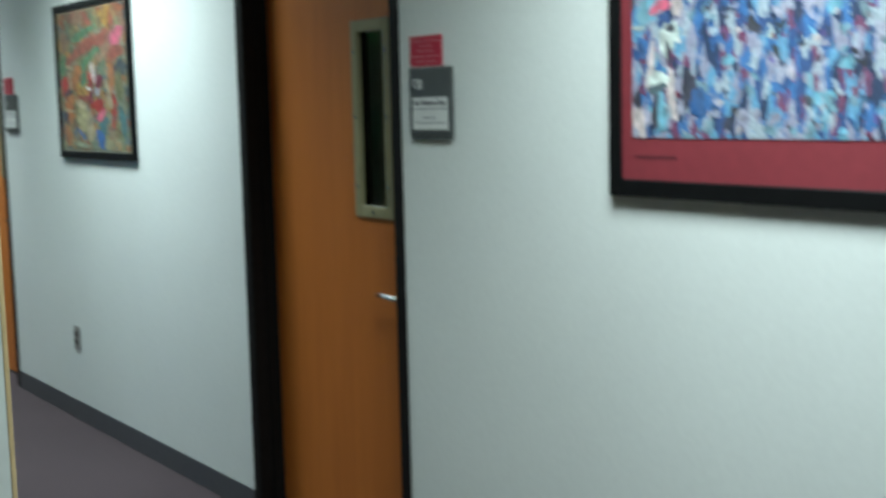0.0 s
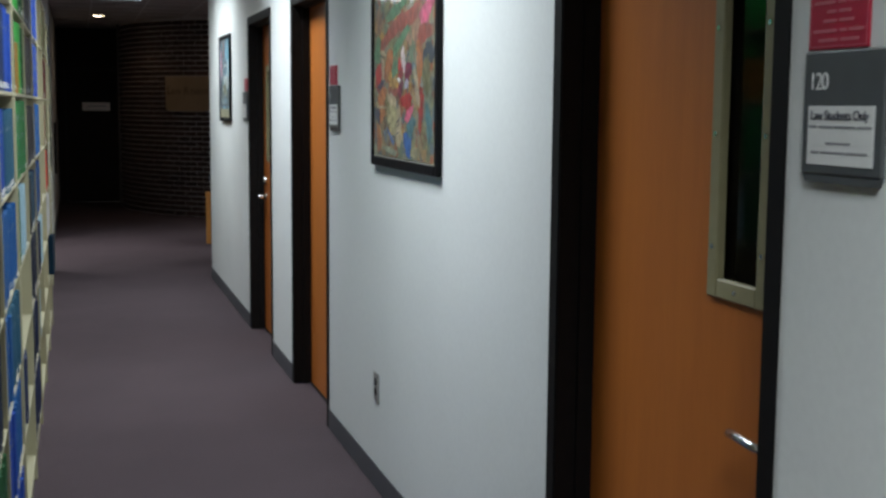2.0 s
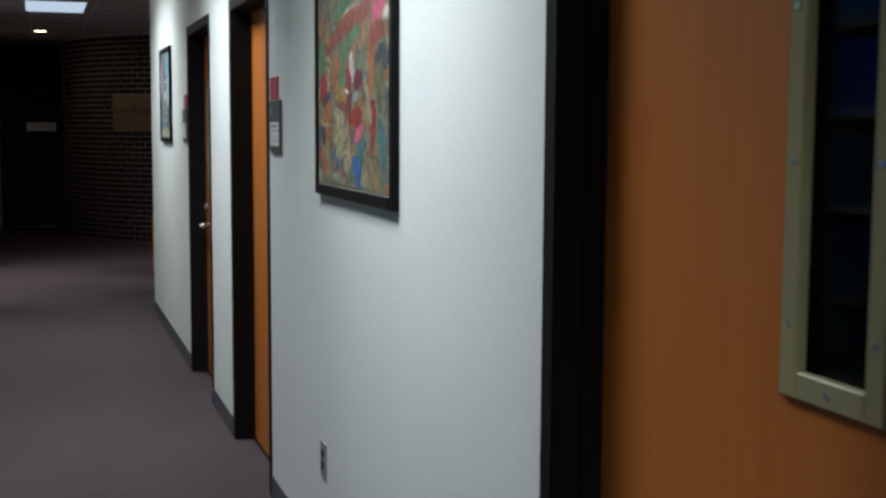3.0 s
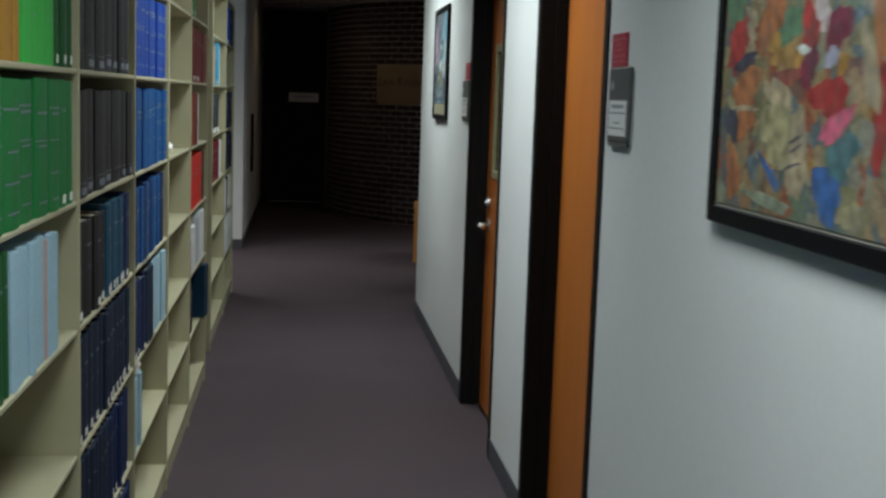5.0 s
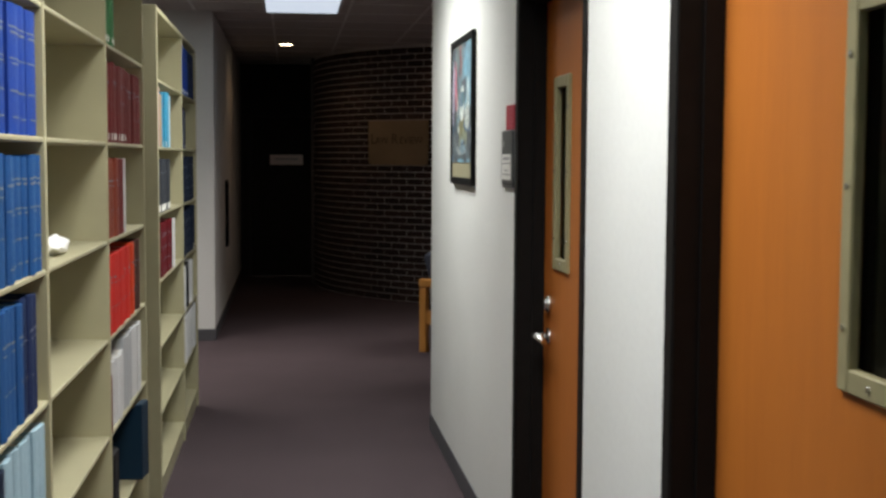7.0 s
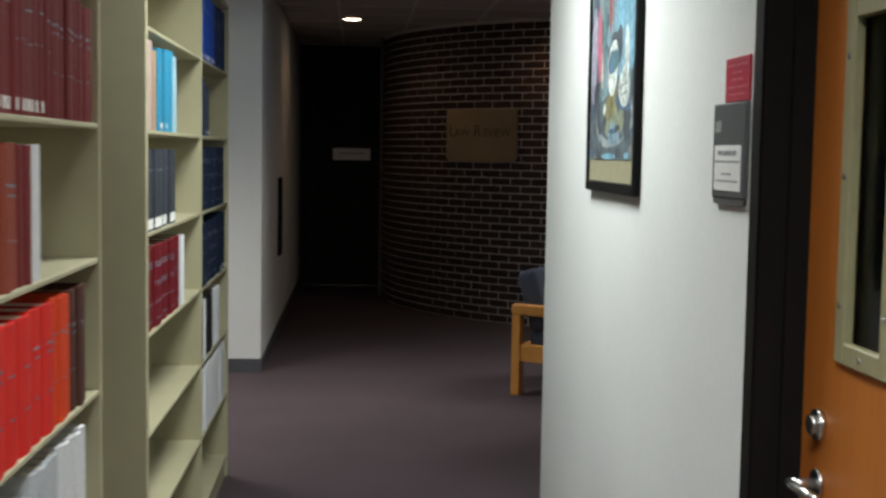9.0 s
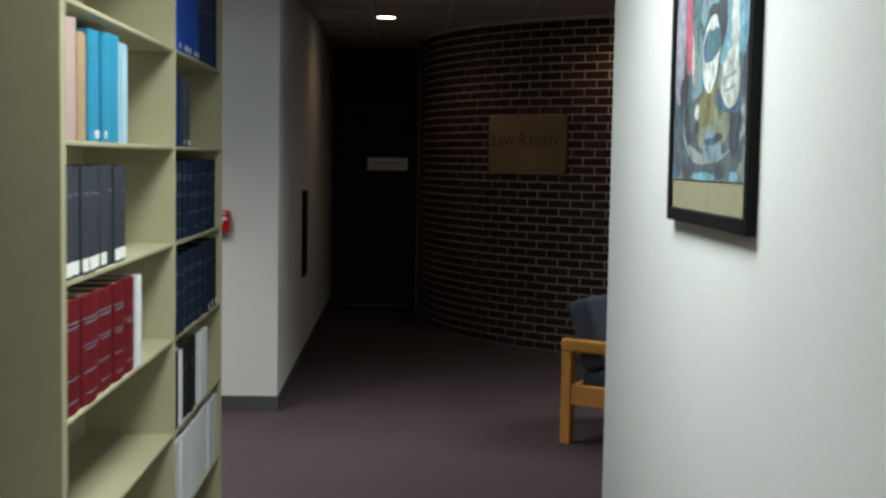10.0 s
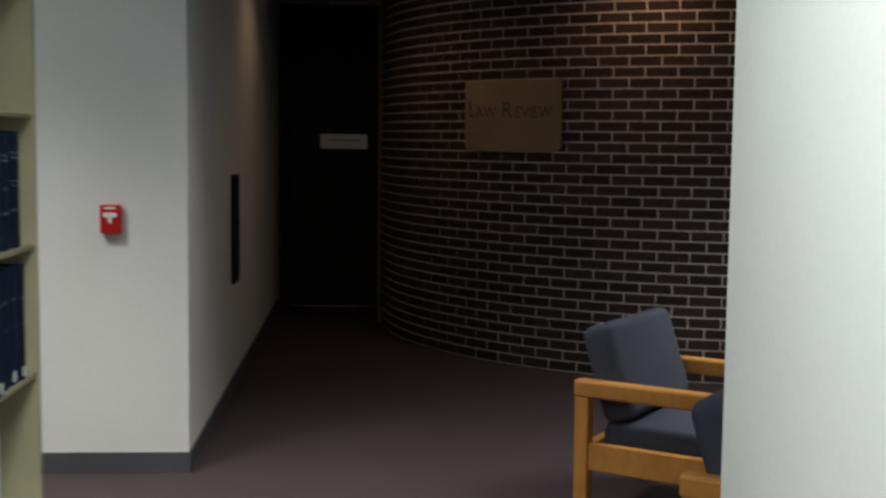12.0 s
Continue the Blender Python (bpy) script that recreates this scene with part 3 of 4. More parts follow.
street = picture(0.51, 1.552, 1.279, 2.02, 0.040, "blue street-scene print on crimson mat, black frame", M_MATRED, (0.035, 0.035, 0.095, 0.035), ART1,
        strokes(1, 120, [P_DUSK, P_BLUE, P_SKY, P_LILAC, P_BLUE, P_HAZE, P_LILAC, P_SKY, P_HAZE, P_SLATE], 0.016, 2.0)
        + strokes(4, 70, [P_DUSK, P_BLUE, P_PALE, P_SKY, P_HAZE, P_BLUE, P_SKY], 0.011, 1.4)
        + strokes(8, 150, [P_DUSK, P_BLUE, P_LILAC, P_SKY, P_VIOLET, P_DUSK, P_BLUE, P_FLESH, P_MAROON], 0.008, 2.0)
        + [(0.06, 0.47, 0.04, 0.06, 0.1, P_SKY), (0.095, 0.46, 0.03, 0.03, 0.3, P_PINK), (0.025, 0.93, 0.02, 0.07, 0.1, P_FLESH), (0.065, 0.69, 0.012, 0.10, -0.2, P_FLESH), (0.15, 0.44, 0.02, 0.06, 0.1, P_FLESH), (0.135, 0.82, 0.014, 0.10, 0.2, P_FLESH),
           (0.125, 0.59, 0.030, 0.07, 0.1, P_PALE), (0.09, 0.755, 0.03, 0.035, 0.0, P_PALE), (0.13, 0.55, 0.013, 0.02, 0.3, P_DUSK), (0.125, 0.655, 0.006, 0.05, 0.0, P_DUSK), (0.10, 0.89, 0.02, 0.08, 0.1, P_SKY), (0.08, 0.89, 0.013, 0.07, 0.0, P_DUSK),
           (0.085, 0.795, 0.03, 0.02, 0.1, P_GREY), (0.19, 0.80, 0.02, 0.09, 0.1, P_DUSK), (0.02, 0.84, 0.012, 0.05, 0.0, P_DUSK), (0.025, 0.54, 0.02, 0.010, 0.1, P_PALE), (0.03, 0.63, 0.016, 0.04, 0.0, P_BLUE), (0.22, 0.86, 0.03, 0.05, 0.2, P_BLUE)])
part("caption", boxes((XW - 0.0135, 1.345, 1.366, XW - 0.0129, 1.470, 1.374)), M_MATDARK, street)
picture(4.385, 5.294, 1.291, 2.000, 0.034, "colourful abstract painting in ochres and reds, black frame", M_MATOLD, (0.006, 0.006, 0.006, 0.006), ART2,
        strokes(3, 60, [P_OLIVE, P_KHAKI, P_SAGE, P_OCHRE, P_OLIVE, P_GREY], 0.050, 0.6, (0, 0.30, 1, 1))
        + strokes(2, 30, [P_OCHRE, P_EARTH, P_EARTH, P_BRICK, P_OLIVE], 0.09, 0.6, (0, 0, 1, 0.34))
        + [(0.30, 0.30, 0.26, 0.05, 0.30, P_BRICK), (0.62, 0.23, 0.16, 0.05, 0.3, P_BRICK), (0.40, 0.17, 0.22, 0.028, 0.2, P_GREEN), (0.45, 0.36, 0.24, 0.026, 0.35, P_GREEN), (0.87, 0.22, 0.10, 0.055, 0.1, P_PINK), (0.84, 0.33, 0.09, 0.06, 0.0, P_BRICK), (0.90, 0.44, 0.08, 0.07, 0.2, P_SLATE), (0.86, 0.66, 0.09, 0.07, 0.1, P_SAGE), (0.80, 0.58, 0.05, 0.03, 0.4, P_STONE), (0.52, 0.46, 0.04, 0.06, 0.2, P_FLESH), (0.07, 0.40, 0.06, 0.09, 0.1, P_GREEN), (0.09, 0.53, 0.06, 0.08, 0.2, P_RED),
           (0.17, 0.40, 0.040, 0.018, -0.2, P_CREAM), (0.165, 0.455, 0.036, 0.020, -0.4, P_CREAM), (0.165, 0.50, 0.034, 0.018, -0.4, P_CREAM), (0.17, 0.55, 0.036, 0.018, -0.4, P_CREAM), (0.14, 0.585, 0.07, 0.022, 0.1, P_DUSK),
           (0.28, 0.46, 0.05, 0.10, -0.5, P_ORANGE), (0.38, 0.50, 0.05, 0.06, 0.3, P_GREEN), (0.37, 0.575, 0.07, 0.035, 0.1, P_OCHRE), (0.37, 0.63, 0.08, 0.022, 0.1, P_RUST), (0.475, 0.51, 0.045, 0.06, 0.2, P_RED), (0.455, 0.565, 0.04, 0.012, -0.3, P_PALE),
           (0.48, 0.61, 0.04, 0.05, 0.1, P_MAROON), (0.60, 0.52, 0.05, 0.06, 0.2, P_MAROON), (0.58, 0.585, 0.025, 0.03, 0.4, P_LILAC), (0.58, 0.68, 0.08, 0.05, 0.2, P_RED), (0.62, 0.75, 0.08, 0.028, 0.5, P_PINK), (0.34, 0.685, 0.10, 0.035, -0.4, P_CREAM),
           (0.15, 0.66, 0.08, 0.055, 0.1, P_ORANGE), (0.15, 0.755, 0.05, 0.05, 0.1, P_ORANGE), (0.15, 0.715, 0.07, 0.010, 0.0, P_CREAM), (0.08, 0.765, 0.035, 0.055, 0.1, P_DUSK), (0.36, 0.78, 0.11, 0.08, 0.2, P_KHAKI), (0.45, 0.835, 0.055, 0.10, 0.0, P_CREAM),
           (0.44, 0.79, 0.035, 0.005, 0.3, P_DUSK), (0.44, 0.815, 0.03, 0.004, 0.3, P_DUSK), (0.43, 0.86, 0.035, 0.005, 0.2, P_DUSK), (0.31, 0.885, 0.06, 0.018, -0.5, P_BLUE), (0.595, 0.915, 0.06, 0.07, 0.2, P_BLUE), (0.10, 0.90, 0.05, 0.07, 0.3, P_ORANGE),
           (0.30, 0.965, 0.15, 0.016, -0.1, P_SAGE), (0.65, 0.82, 0.06, 0.05, 0.1, P_TEAL), (0.78, 0.48, 0.04, 0.14, 0.2, P_ORANGE), (0.88, 0.55, 0.05, 0.12, -0.2, P_OLIVE), (0.80, 0.72, 0.04, 0.12, -0.3, P_RED), (0.92, 0.80, 0.05, 0.09, 0.2, P_TEAL), (0.74, 0.62, 0.03, 0.10, 0.5, P_CREAM)])
picture(9.838, 10.516, 1.389, 2.04, 0.031, "cool-toned abstract print with tan lower band, black frame", M_MATTAN, (0.003, 0.003, 0.066, 0.003), ART3,
        [(0.82, 0.30, 0.22, 0.32, 0.0, P_SKY), (0.08, 0.40, 0.07, 0.30, 0.0, P_LILAC), (0.21, 0.35, 0.045, 0.24, 0.1, P_PINK), (0.33, 0.25, 0.04, 0.24, 0.1, P_TEAL), (0.45, 0.12, 0.03, 0.18, 0.1, P_RED), (0.5, 0.83, 0.52, 0.17, 0.0, P_GREY), (0.16, 0.62, 0.07, 0.07, 0.2, P_DUSK),
         (0.56, 0.78, 0.40, 0.16, 0.0, P_STONE), (0.56, 0.765, 0.36, 0.145, 0.0, P_GREY), (0.22, 0.76, 0.05, 0.10, 0.2, P_SLATE), (0.86, 0.78, 0.07, 0.12, -0.3, P_SLATE), (0.57, 0.76, 0.24, 0.125, 0.0, P_SAGE), (0.66, 0.38, 0.08, 0.10, 0.0, P_SLATE), (0.50, 0.70, 0.16, 0.07, 0.2, P_OLIVE),
         (0.77, 0.69, 0.16, 0.055, -0.1, P_STEEL), (0.90, 0.60, 0.04, 0.08, 0.0, P_TEAL), (0.25, 0.64, 0.03, 0.09, 0.1, P_TEAL), (0.28, 0.50, 0.018, 0.10, 0.1, P_PALE), (0.54, 0.47, 0.14, 0.16, 0.1, P_SLATE), (0.53, 0.50, 0.12, 0.145, 0.1, P_PALE), (0.54, 0.46, 0.115, 0.072, 0.1, P_STEEL), (0.57, 0.455, 0.06, 0.055, 0.2, P_TEAL), (0.55, 0.375, 0.06, 0.03, 0.1, P_PALE),
         (0.83, 0.44, 0.05, 0.14, 0.0, P_PALE), (0.79, 0.615, 0.12, 0.105, -0.1, P_PALE), (0.79, 0.60, 0.07, 0.008, 0.1, P_STONE), (0.79, 0.65, 0.06, 0.007, 0.1, P_STONE), (0.36, 0.72, 0.03, 0.035, 0.1, P_PALE), (0.36, 0.785, 0.03, 0.03, 0.3, P_SLATE), (0.58, 0.88, 0.13, 0.045, 0.0, P_HAZE), (0.55, 0.82, 0.06, 0.020, 0.0, P_HAZE), (0.56, 0.845, 0.10, 0.014, 0.0, P_STEEL), (0.66, 0.83, 0.05, 0.018, 0.0, P_SLATE),
         (0.47, 0.985, 0.16, 0.018, 0.0, P_SKY), (0.06, 0.965, 0.07, 0.03, 0.0, P_STEEL), (0.86, 0.98, 0.05, 0.018, 0.0, P_SKY), (0.68, 0.97, 0.07, 0.025, 0.0, P_SLATE), (0.22, 0.97, 0.06, 0.03, 0.0, P_SLATE)], 0.3)

# ---- power outlet ----
o = thing("power_outlet", "steel duplex power outlet low on the white wall", "outlet")
cover_plate = part("cover_plate", boxes((XW - 0.006, 5.261 - 0.036, 0.414 - 0.058, XW - 0.0005, 5.261 + 0.036, 0.414 + 0.058), bevel=0.002), M_STEEL, o)
for dz in (-0.02, 0.02):
    bm = bmesh.new()
    prism(bm, [(0.017 * math.cos(2 * math.pi * k / 16), 0.015 * math.sin(2 * math.pi * k / 16)) for k in range(16)], 0, 0.002)
    bm.transform(on_wall(XW - 0.006, 5.261, 0.414 + dz))
    part("socket", bm, M_DARK, cover_plate, "dark socket face")

# ---- steel book stacks ----
DEPTH = 0.27


def shelf_bay(x, y0, y1, label, group, first, last):
    """One bay between two uprights: back, shelves, canopy and kick plate. x is its front."""
    s = thing("bookcase", label, "bookcase", group=group)
    back = x - DEPTH
    part("back_panel", boxes((back, y0, 0.05, back + 0.004, y1, SHELF_TOP - 0.02)), M_SHELF, s)
    for z in LEVELS:
        bm = boxes((back + 0.004, y0 + 0.009, z - 0.012, x - 0.003, y1 - 0.009, z), bevel=0.003)
        part("shelf", bm, M_SHELF, s)
    part("top_panel", boxes((back, y0, SHELF_TOP - 0.02, x, y1, SHELF_TOP), bevel=0.002), M_SHELF, s)
    part("kick_plate", boxes((x - 0.02, y0 + 0.009, 0.0, x - 0.012, y1 - 0.009, LEVELS[0] - 0.012)), M_SHELF, s)
    sides = [y0] + ([y1] if last else [])
    for y in sides:
        bm = bmesh.new()
        box(bm, back, y - 0.0085, 0, x, y - 0.001, SHELF_TOP - 0.0205, bevel=0.002, seg=1)
        box(bm, back, y + 0.001, 0, x, y + 0.0085, SHELF_TOP - 0.0205, bevel=0.0025, seg=1)
        box(bm, back, y - 0.001, 0, x - 0.006, y + 0.001, SHELF_TOP - 0.0205)
        part("upright", bm, M_SHELF, s)
    if first:
        bm = boxes((back - 0.01, y0 - 0.028, 0, x - (0.02 if y0 < 5 else 0.0), y0 - 0.009, SHELF_TOP + 0.004), bevel=0.002)
        part("end_panel", bm, M_SHELF, s, "plain beige end panel")
    if first and y0 < 5:
        part("stack_end", boxes((back - 0.30, 1.728, 0, 0.406, y0 - 0.029, SHELF_TOP)), M_SHELF, s, "closed beige stack end")
        part("outer_panel", boxes((back - 0.30, 1.700, 0, 0.406, 1.7275, SHELF_TOP + 0.004)), M_PALE, s, "pale grey laminate end panel")
        part("edge_strip", boxes((0.4065, 1.699, 0, 0.416, 1.730, SHELF_TOP + 0.004), bevel=0.002), M_TAN, s, "tan laminate edge strip")
    return s


for k in range(8):
    y0 = A0 + PITCH * k
    words = ("beige steel bookcase bay, its shelves empty" if k == 6 else "beige steel bookcase bay filled with bound volumes")
    shelf_bay(XA, y0, y0 + PITCH, words, "long run of bookcases", k == 0, k == 7)
shelf_bay(XB, 10.112, 11.296, "beige steel bookcase bay, half empty", "short run of bookcases", True, False)
shelf_bay(XB, 11.296, 12.230, "beige steel bookcase bay with dark volumes", "short run of bookcases", False, True)

# ---- books ----
COVERS = {}
TONES = {
    "bright green": (0.05, 0.36, 0.06), "green": (0.014, 0.15, 0.038), "dark green": (0.012, 0.075, 0.022), "charcoal": (0.0125, 0.0120, 0.0145),
    "slate": (0.036, 0.041, 0.052), "royal blue": (0.009, 0.046, 0.27), "blue": (0.009, 0.070, 0.225), "navy": (0.008, 0.020, 0.072),
    "dark navy": (0.008, 0.018, 0.042), "teal": (0.015, 0.07, 0.12), "pale blue": (0.30, 0.44, 0.52), "sky blue": (0.026, 0.21, 0.34),
    "maroon": (0.135, 0.016, 0.016), "dark red": (0.125, 0.007, 0.012), "red": (0.60, 0.018, 0.012), "orange red": (0.62, 0.055, 0.012),
    "brown": (0.07, 0.025, 0.018), "white": (0.62, 0.63, 0.64), "grey": (0.42, 0.44, 0.46), "pink": (0.40, 0.29, 0.27),
    "tan": (0.34, 0.24, 0.14), "yellow": (0.52, 0.30, 0.03), "black": (0.012, 0.012, 0.014), "ochre": (0.30, 0.155, 0.03), "petrol": (0.004, 0.022, 0.046), "rust": (0.22, 0.045, 0.025),
}


def cover(tone):
    if tone not in COVERS:
        COVERS[tone] = mat(tone + " book cloth", TONES[tone], 0.55, var=0.12, scale=260, bump=0.25, bscale=500, big=0.12, spec=0.2)
    return COVERS[tone]


def book_mesh(bm, w, h, d, bands, slots=(0, 1, 2, 3), z=0.0, x=0.0, y=0.0):
    """A bound volume with rounded spine to +x: boards, sunken page block and printed bands."""
    n = 5
    arc = [(-0.006 + 0.006 * math.sin(math.pi * k / n), -w / 2 + w * k / n) for k in range(n + 1)]
    board = min(0.003, w * 0.2)
    outline = [(-d, -w / 2)] + arc + [(-d, w / 2), (-d, w / 2 - board), (-0.012, w / 2 - board), (-0.012, -w / 2 + board), (-d, -w / 2 + board)]
    a = [bm.verts.new((x + p, y + q, z)) for p, q in outline]
    b = [bm.verts.new((x + p, y + q, z + h)) for p, q in outline]
    m = len(a)
    for k in range(m):
        bm.faces.new((a[k], a[(k + 1) % m], b[(k + 1) % m], b[k])).material_index = slots[0]
    bm.faces.new(a[::-1]).material_index = slots[0]
    bm.faces.new(b).material_index = slots[0]
    if w > 0.008:
        box(bm, x - d + 0.004, y - w / 2 + board, z + 0.003, x - 0.012, y + w / 2 - board, z + h - 0.004, slots[1])
    for z0, z1, wide, slot in bands:
        pts = [(-0.0055 + 0.006 * math.sin(math.pi * (0.5 + q * wide)), w * q * wide) for q in (-0.5, -0.25, 0, 0.25, 0.5)]
        lo = [bm.verts.new((x + p, y + q, z + z0 * h)) for p, q in pts]
        hi = [bm.verts.new((x + p, y + q, z + z1 * h)) for p, q in pts]
        for k in range(4):
            bm.faces.new((lo[k], lo[k + 1], hi[k + 1], hi[k])).material_index = slots[slot]


BANDS = {
    "": [],
    "title": [(0.71, 0.73, 0.6, 2), (0.645, 0.66, 0.45, 2), (0.34, 0.352, 0.4, 2)],
    "low": [(0.73, 0.75, 0.5, 2), (0.50, 0.51, 0.4, 2), (0.03, 0.115, 0.42, 3)],
    "label": [(0.75, 0.77, 0.5, 2), (0.03, 0.10, 0.4, 3)],
    "dull": [(0.045, 0.115, 0.55, 2), (0.15, 0.156, 0.75, 2)],
    "wide": [(0.73, 0.75, 0.5, 2), (0.03, 0.15, 0.85, 3)],
    "stripes": [(0.80, 0.815, 0.86, 2), (0.755, 0.775, 0.7, 2), (0.56, 0.572, 0.86, 2), (0.52, 0.535, 0.6, 2), (0.31, 0.325, 0.8, 2), (0.11, 0.125, 0.6, 2)],
}


def book_row(x, y0, y1, z, runs, group, seed, singly=True, joined=None):
    """Books side by side from y0 on. runs: (tone, how many, thickness, height, bands)."""
    rnd = random.Random(seed)
    y = y0
    for tone, count, w, h, style in runs:
        for k in range(count):
            ww = w * rnd.uniform(0.9, 1.1)
            if y + ww > y1:
                return
            hh = h * rnd.uniform(0.985, 1.01)
            xx = x - rnd.uniform(0.000, 0.010)
            shift = rnd.uniform(-0.02, 0.02)
            bands = [(p + (shift if q == 2 else 0), r + (shift if q == 2 else 0), v, q) for p, r, v, q in BANDS[style] if rnd.random() < 0.8]
            if singly:
                bm = bmesh.new()
                book_mesh(bm, ww - 0.0015, hh, 0.235, bands)
                words = {"": "plain %s book standing on a steel shelf", "title": "%s cloth-bound volume with pale spine lettering", "low": "%s bound volume with white call-number label",
                         "label": "%s bound volume with white label at its foot", "dull": "%s cloth-bound volume with faded grey label", "wide": "%s bound volume with broad white label", "stripes": "%s bound volume with pale spine bands"}[style] % tone
                ob = new("book", mesh("book", bm, [cover(tone), M_PAGES, M_GOLD, M_LABEL]))
                ob.matrix_world = Matrix.Translation((xx, y + ww / 2, z + 0.0006)) @ Matrix.Rotation(rnd.uniform(-0.012, 0.012), 4, "X")
                tagged(ob, words, "book", group)
            else:
                book_mesh(joined, ww - 0.0015, hh, 0.235, bands, (3 + list(TONES).index(tone), 0, 1, 2), z + 0.0006, xx, y + ww / 2)
            y += ww


def bay_y(k):
    return A0 + PITCH * k + 0.011, A0 + PITCH * (k + 1) - 0.011


A_ROWS = {
    3: {6: [("bright green", 9, 0.055, 0.245, "title"), ("dark green", 8, 0.045, 0.24, "label")],
        5: [("dark green", 3, 0.05, 0.24, "label"), ("ochre", 5, 0.041, 0.17, ""), ("bright green", 6, 0.055, 0.25, "title"), ("dark green", 4, 0.045, 0.245, "label")],
        4: [("green", 2, 0.12, 0.26, "stripes"), ("green", 1, 0.135, 0.262, "stripes"), ("green", 3, 0.11, 0.262, "stripes"), ("green", 2, 0.08, 0.262, "label")],
        3: [("dark green", 6, 0.048, 0.25, "label"), ("pale blue", 8, 0.034, 0.247, ""), ("pink", 1, 0.03, 0.24, ""), ("pale blue", 3, 0.034, 0.245, "")],
        1: [("navy", 9, 0.05, 0.23, "label")]},
    4: {6: [("charcoal", 10, 0.085, 0.245, "dull")], 5: [("charcoal", 2, 0.14, 0.245, "dull"), ("charcoal", 2, 0.125, 0.243, "dull"), ("charcoal", 3, 0.10, 0.245, "dull")],
        4: [("charcoal", 2, 0.13, 0.243, "dull"), ("charcoal", 3, 0.145, 0.244, "dull"), ("charcoal", 2, 0.09, 0.243, "dull")],
        3: [("charcoal", 2, 0.11, 0.225, "low"), ("charcoal", 2, 0.09, 0.228, "low"), ("teal", 5, 0.052, 0.240, "low"), ("navy", 4, 0.055, 0.242, "low")],
        2: [("dark navy", 4, 0.075, 0.25, "low"), ("dark navy", 10, 0.058, 0.252, "low")], 1: [("dark navy", 8, 0.058, 0.245, "low"), ("navy", 8, 0.055, 0.24, "label")], 0: [("navy", 17, 0.05, 0.24, "label")]},
    5: {6: [("royal blue", 10, 0.085, 0.25, "title")], 5: [("royal blue", 4, 0.095, 0.258, "stripes"), ("navy", 1, 0.02, 0.24, ""), ("royal blue", 5, 0.088, 0.255, "stripes")],
        4: [("blue", 7, 0.075, 0.250, "title"), ("blue", 3, 0.055, 0.248, "stripes"), ("blue", 4, 0.042, 0.248, "stripes")],
        3: [("navy", 2, 0.055, 0.232, "title"), ("blue", 2, 0.065, 0.234, "title"), ("navy", 1, 0.05, 0.242, ""), ("blue", 2, 0.062, 0.238, "title"), ("navy", 1, 0.05, 0.242, ""), ("blue", 4, 0.052, 0.243, "title"), ("navy", 3, 0.05, 0.246, "title")],
        2: [("navy", 5, 0.055, 0.238, "label"), ("dark navy", 4, 0.05, 0.24, ""), ("pale blue", 11, 0.037, 0.25, "")], 1: [("pale blue", 6, 0.036, 0.233, "")]},
    7: {6: [("green", 4, 0.055, 0.235, "label")], 5: [("yellow", 1, 0.03, 0.24, ""), ("maroon", 13, 0.036, 0.24, "low"), ("maroon", 12, 0.03, 0.235, "title")],
        4: [("pink", 2, 0.026, 0.235, ""), ("rust", 5, 0.045, 0.24, "title"), ("maroon", 2, 0.04, 0.24, ""), ("white", 2, 0.028, 0.238, "")],
        3: [("navy", 1, 0.03, 0.215, ""), ("red", 6, 0.082, 0.238, "title"), ("orange red", 4, 0.036, 0.24, "title"), ("brown", 3, 0.045, 0.242, "title")],
        2: [("maroon", 2, 0.05, 0.16, ""), ("white", 5, 0.05, 0.2, ""), ("grey", 4, 0.05, 0.235, ""), ("white", 5, 0.04, 0.238, "")]},
}
joined = bmesh.new()   # volumes past the countable ones, seen edge on or at the margins
for k, rows in A_ROWS.items():
    y0, y1 = bay_y(k)
    for lv, runs in rows.items():
        near = k in (5, 7) or (k == 4 and lv >= 2) or (k == 3 and lv >= 3)
        book_row(XA, y0, y1, LEVELS[lv], runs, "books in the long run", 100 * k + lv, near and (lv < 6 or k < 5), joined)
B_ROWS = [
    (10.128, 11.280, {5: [("pink", 2, 0.05, 0.25, ""), ("tan", 2, 0.055, 0.225, ""), ("sky blue", 4, 0.036, 0.245, "label"), ("sky blue", 3, 0.04, 0.25, ""), ("pale blue", 3, 0.04, 0.24, "")],
                      4: [("slate", 9, 0.062, 0.235, "wide")],
                      3: [("dark red", 3, 0.15, 0.24, "stripes"), ("dark red", 2, 0.12, 0.24, "stripes"), ("white", 2, 0.03, 0.238, "")]}),
    (11.312, 12.214, {6: [("royal blue", 9, 0.05, 0.25, "label"), ("navy", 8, 0.05, 0.25, "title")], 5: [("navy", 3, 0.045, 0.22, ""), ("slate", 4, 0.04, 0.2, "label")],
                      4: [("dark navy", 11, 0.076, 0.245, "stripes")], 3: [("dark navy", 7, 0.076, 0.240, "stripes"), ("dark navy", 5, 0.065, 0.25, "low")],
                      2: [("black", 1, 0.1, 0.235, ""), ("white", 1, 0.03, 0.235, ""), ("black", 4, 0.08, 0.235, "title"), ("white", 4, 0.055, 0.235, "")],
                      1: [("white", 16, 0.06, 0.245, "")]}),
]
for j, (y0, y1, rows) in enumerate(B_ROWS):
    for lv, runs in rows.items():
        book_row(XB, y0, y1, LEVELS[lv], runs, "books in the short run", 2000 + 100 * j + lv)

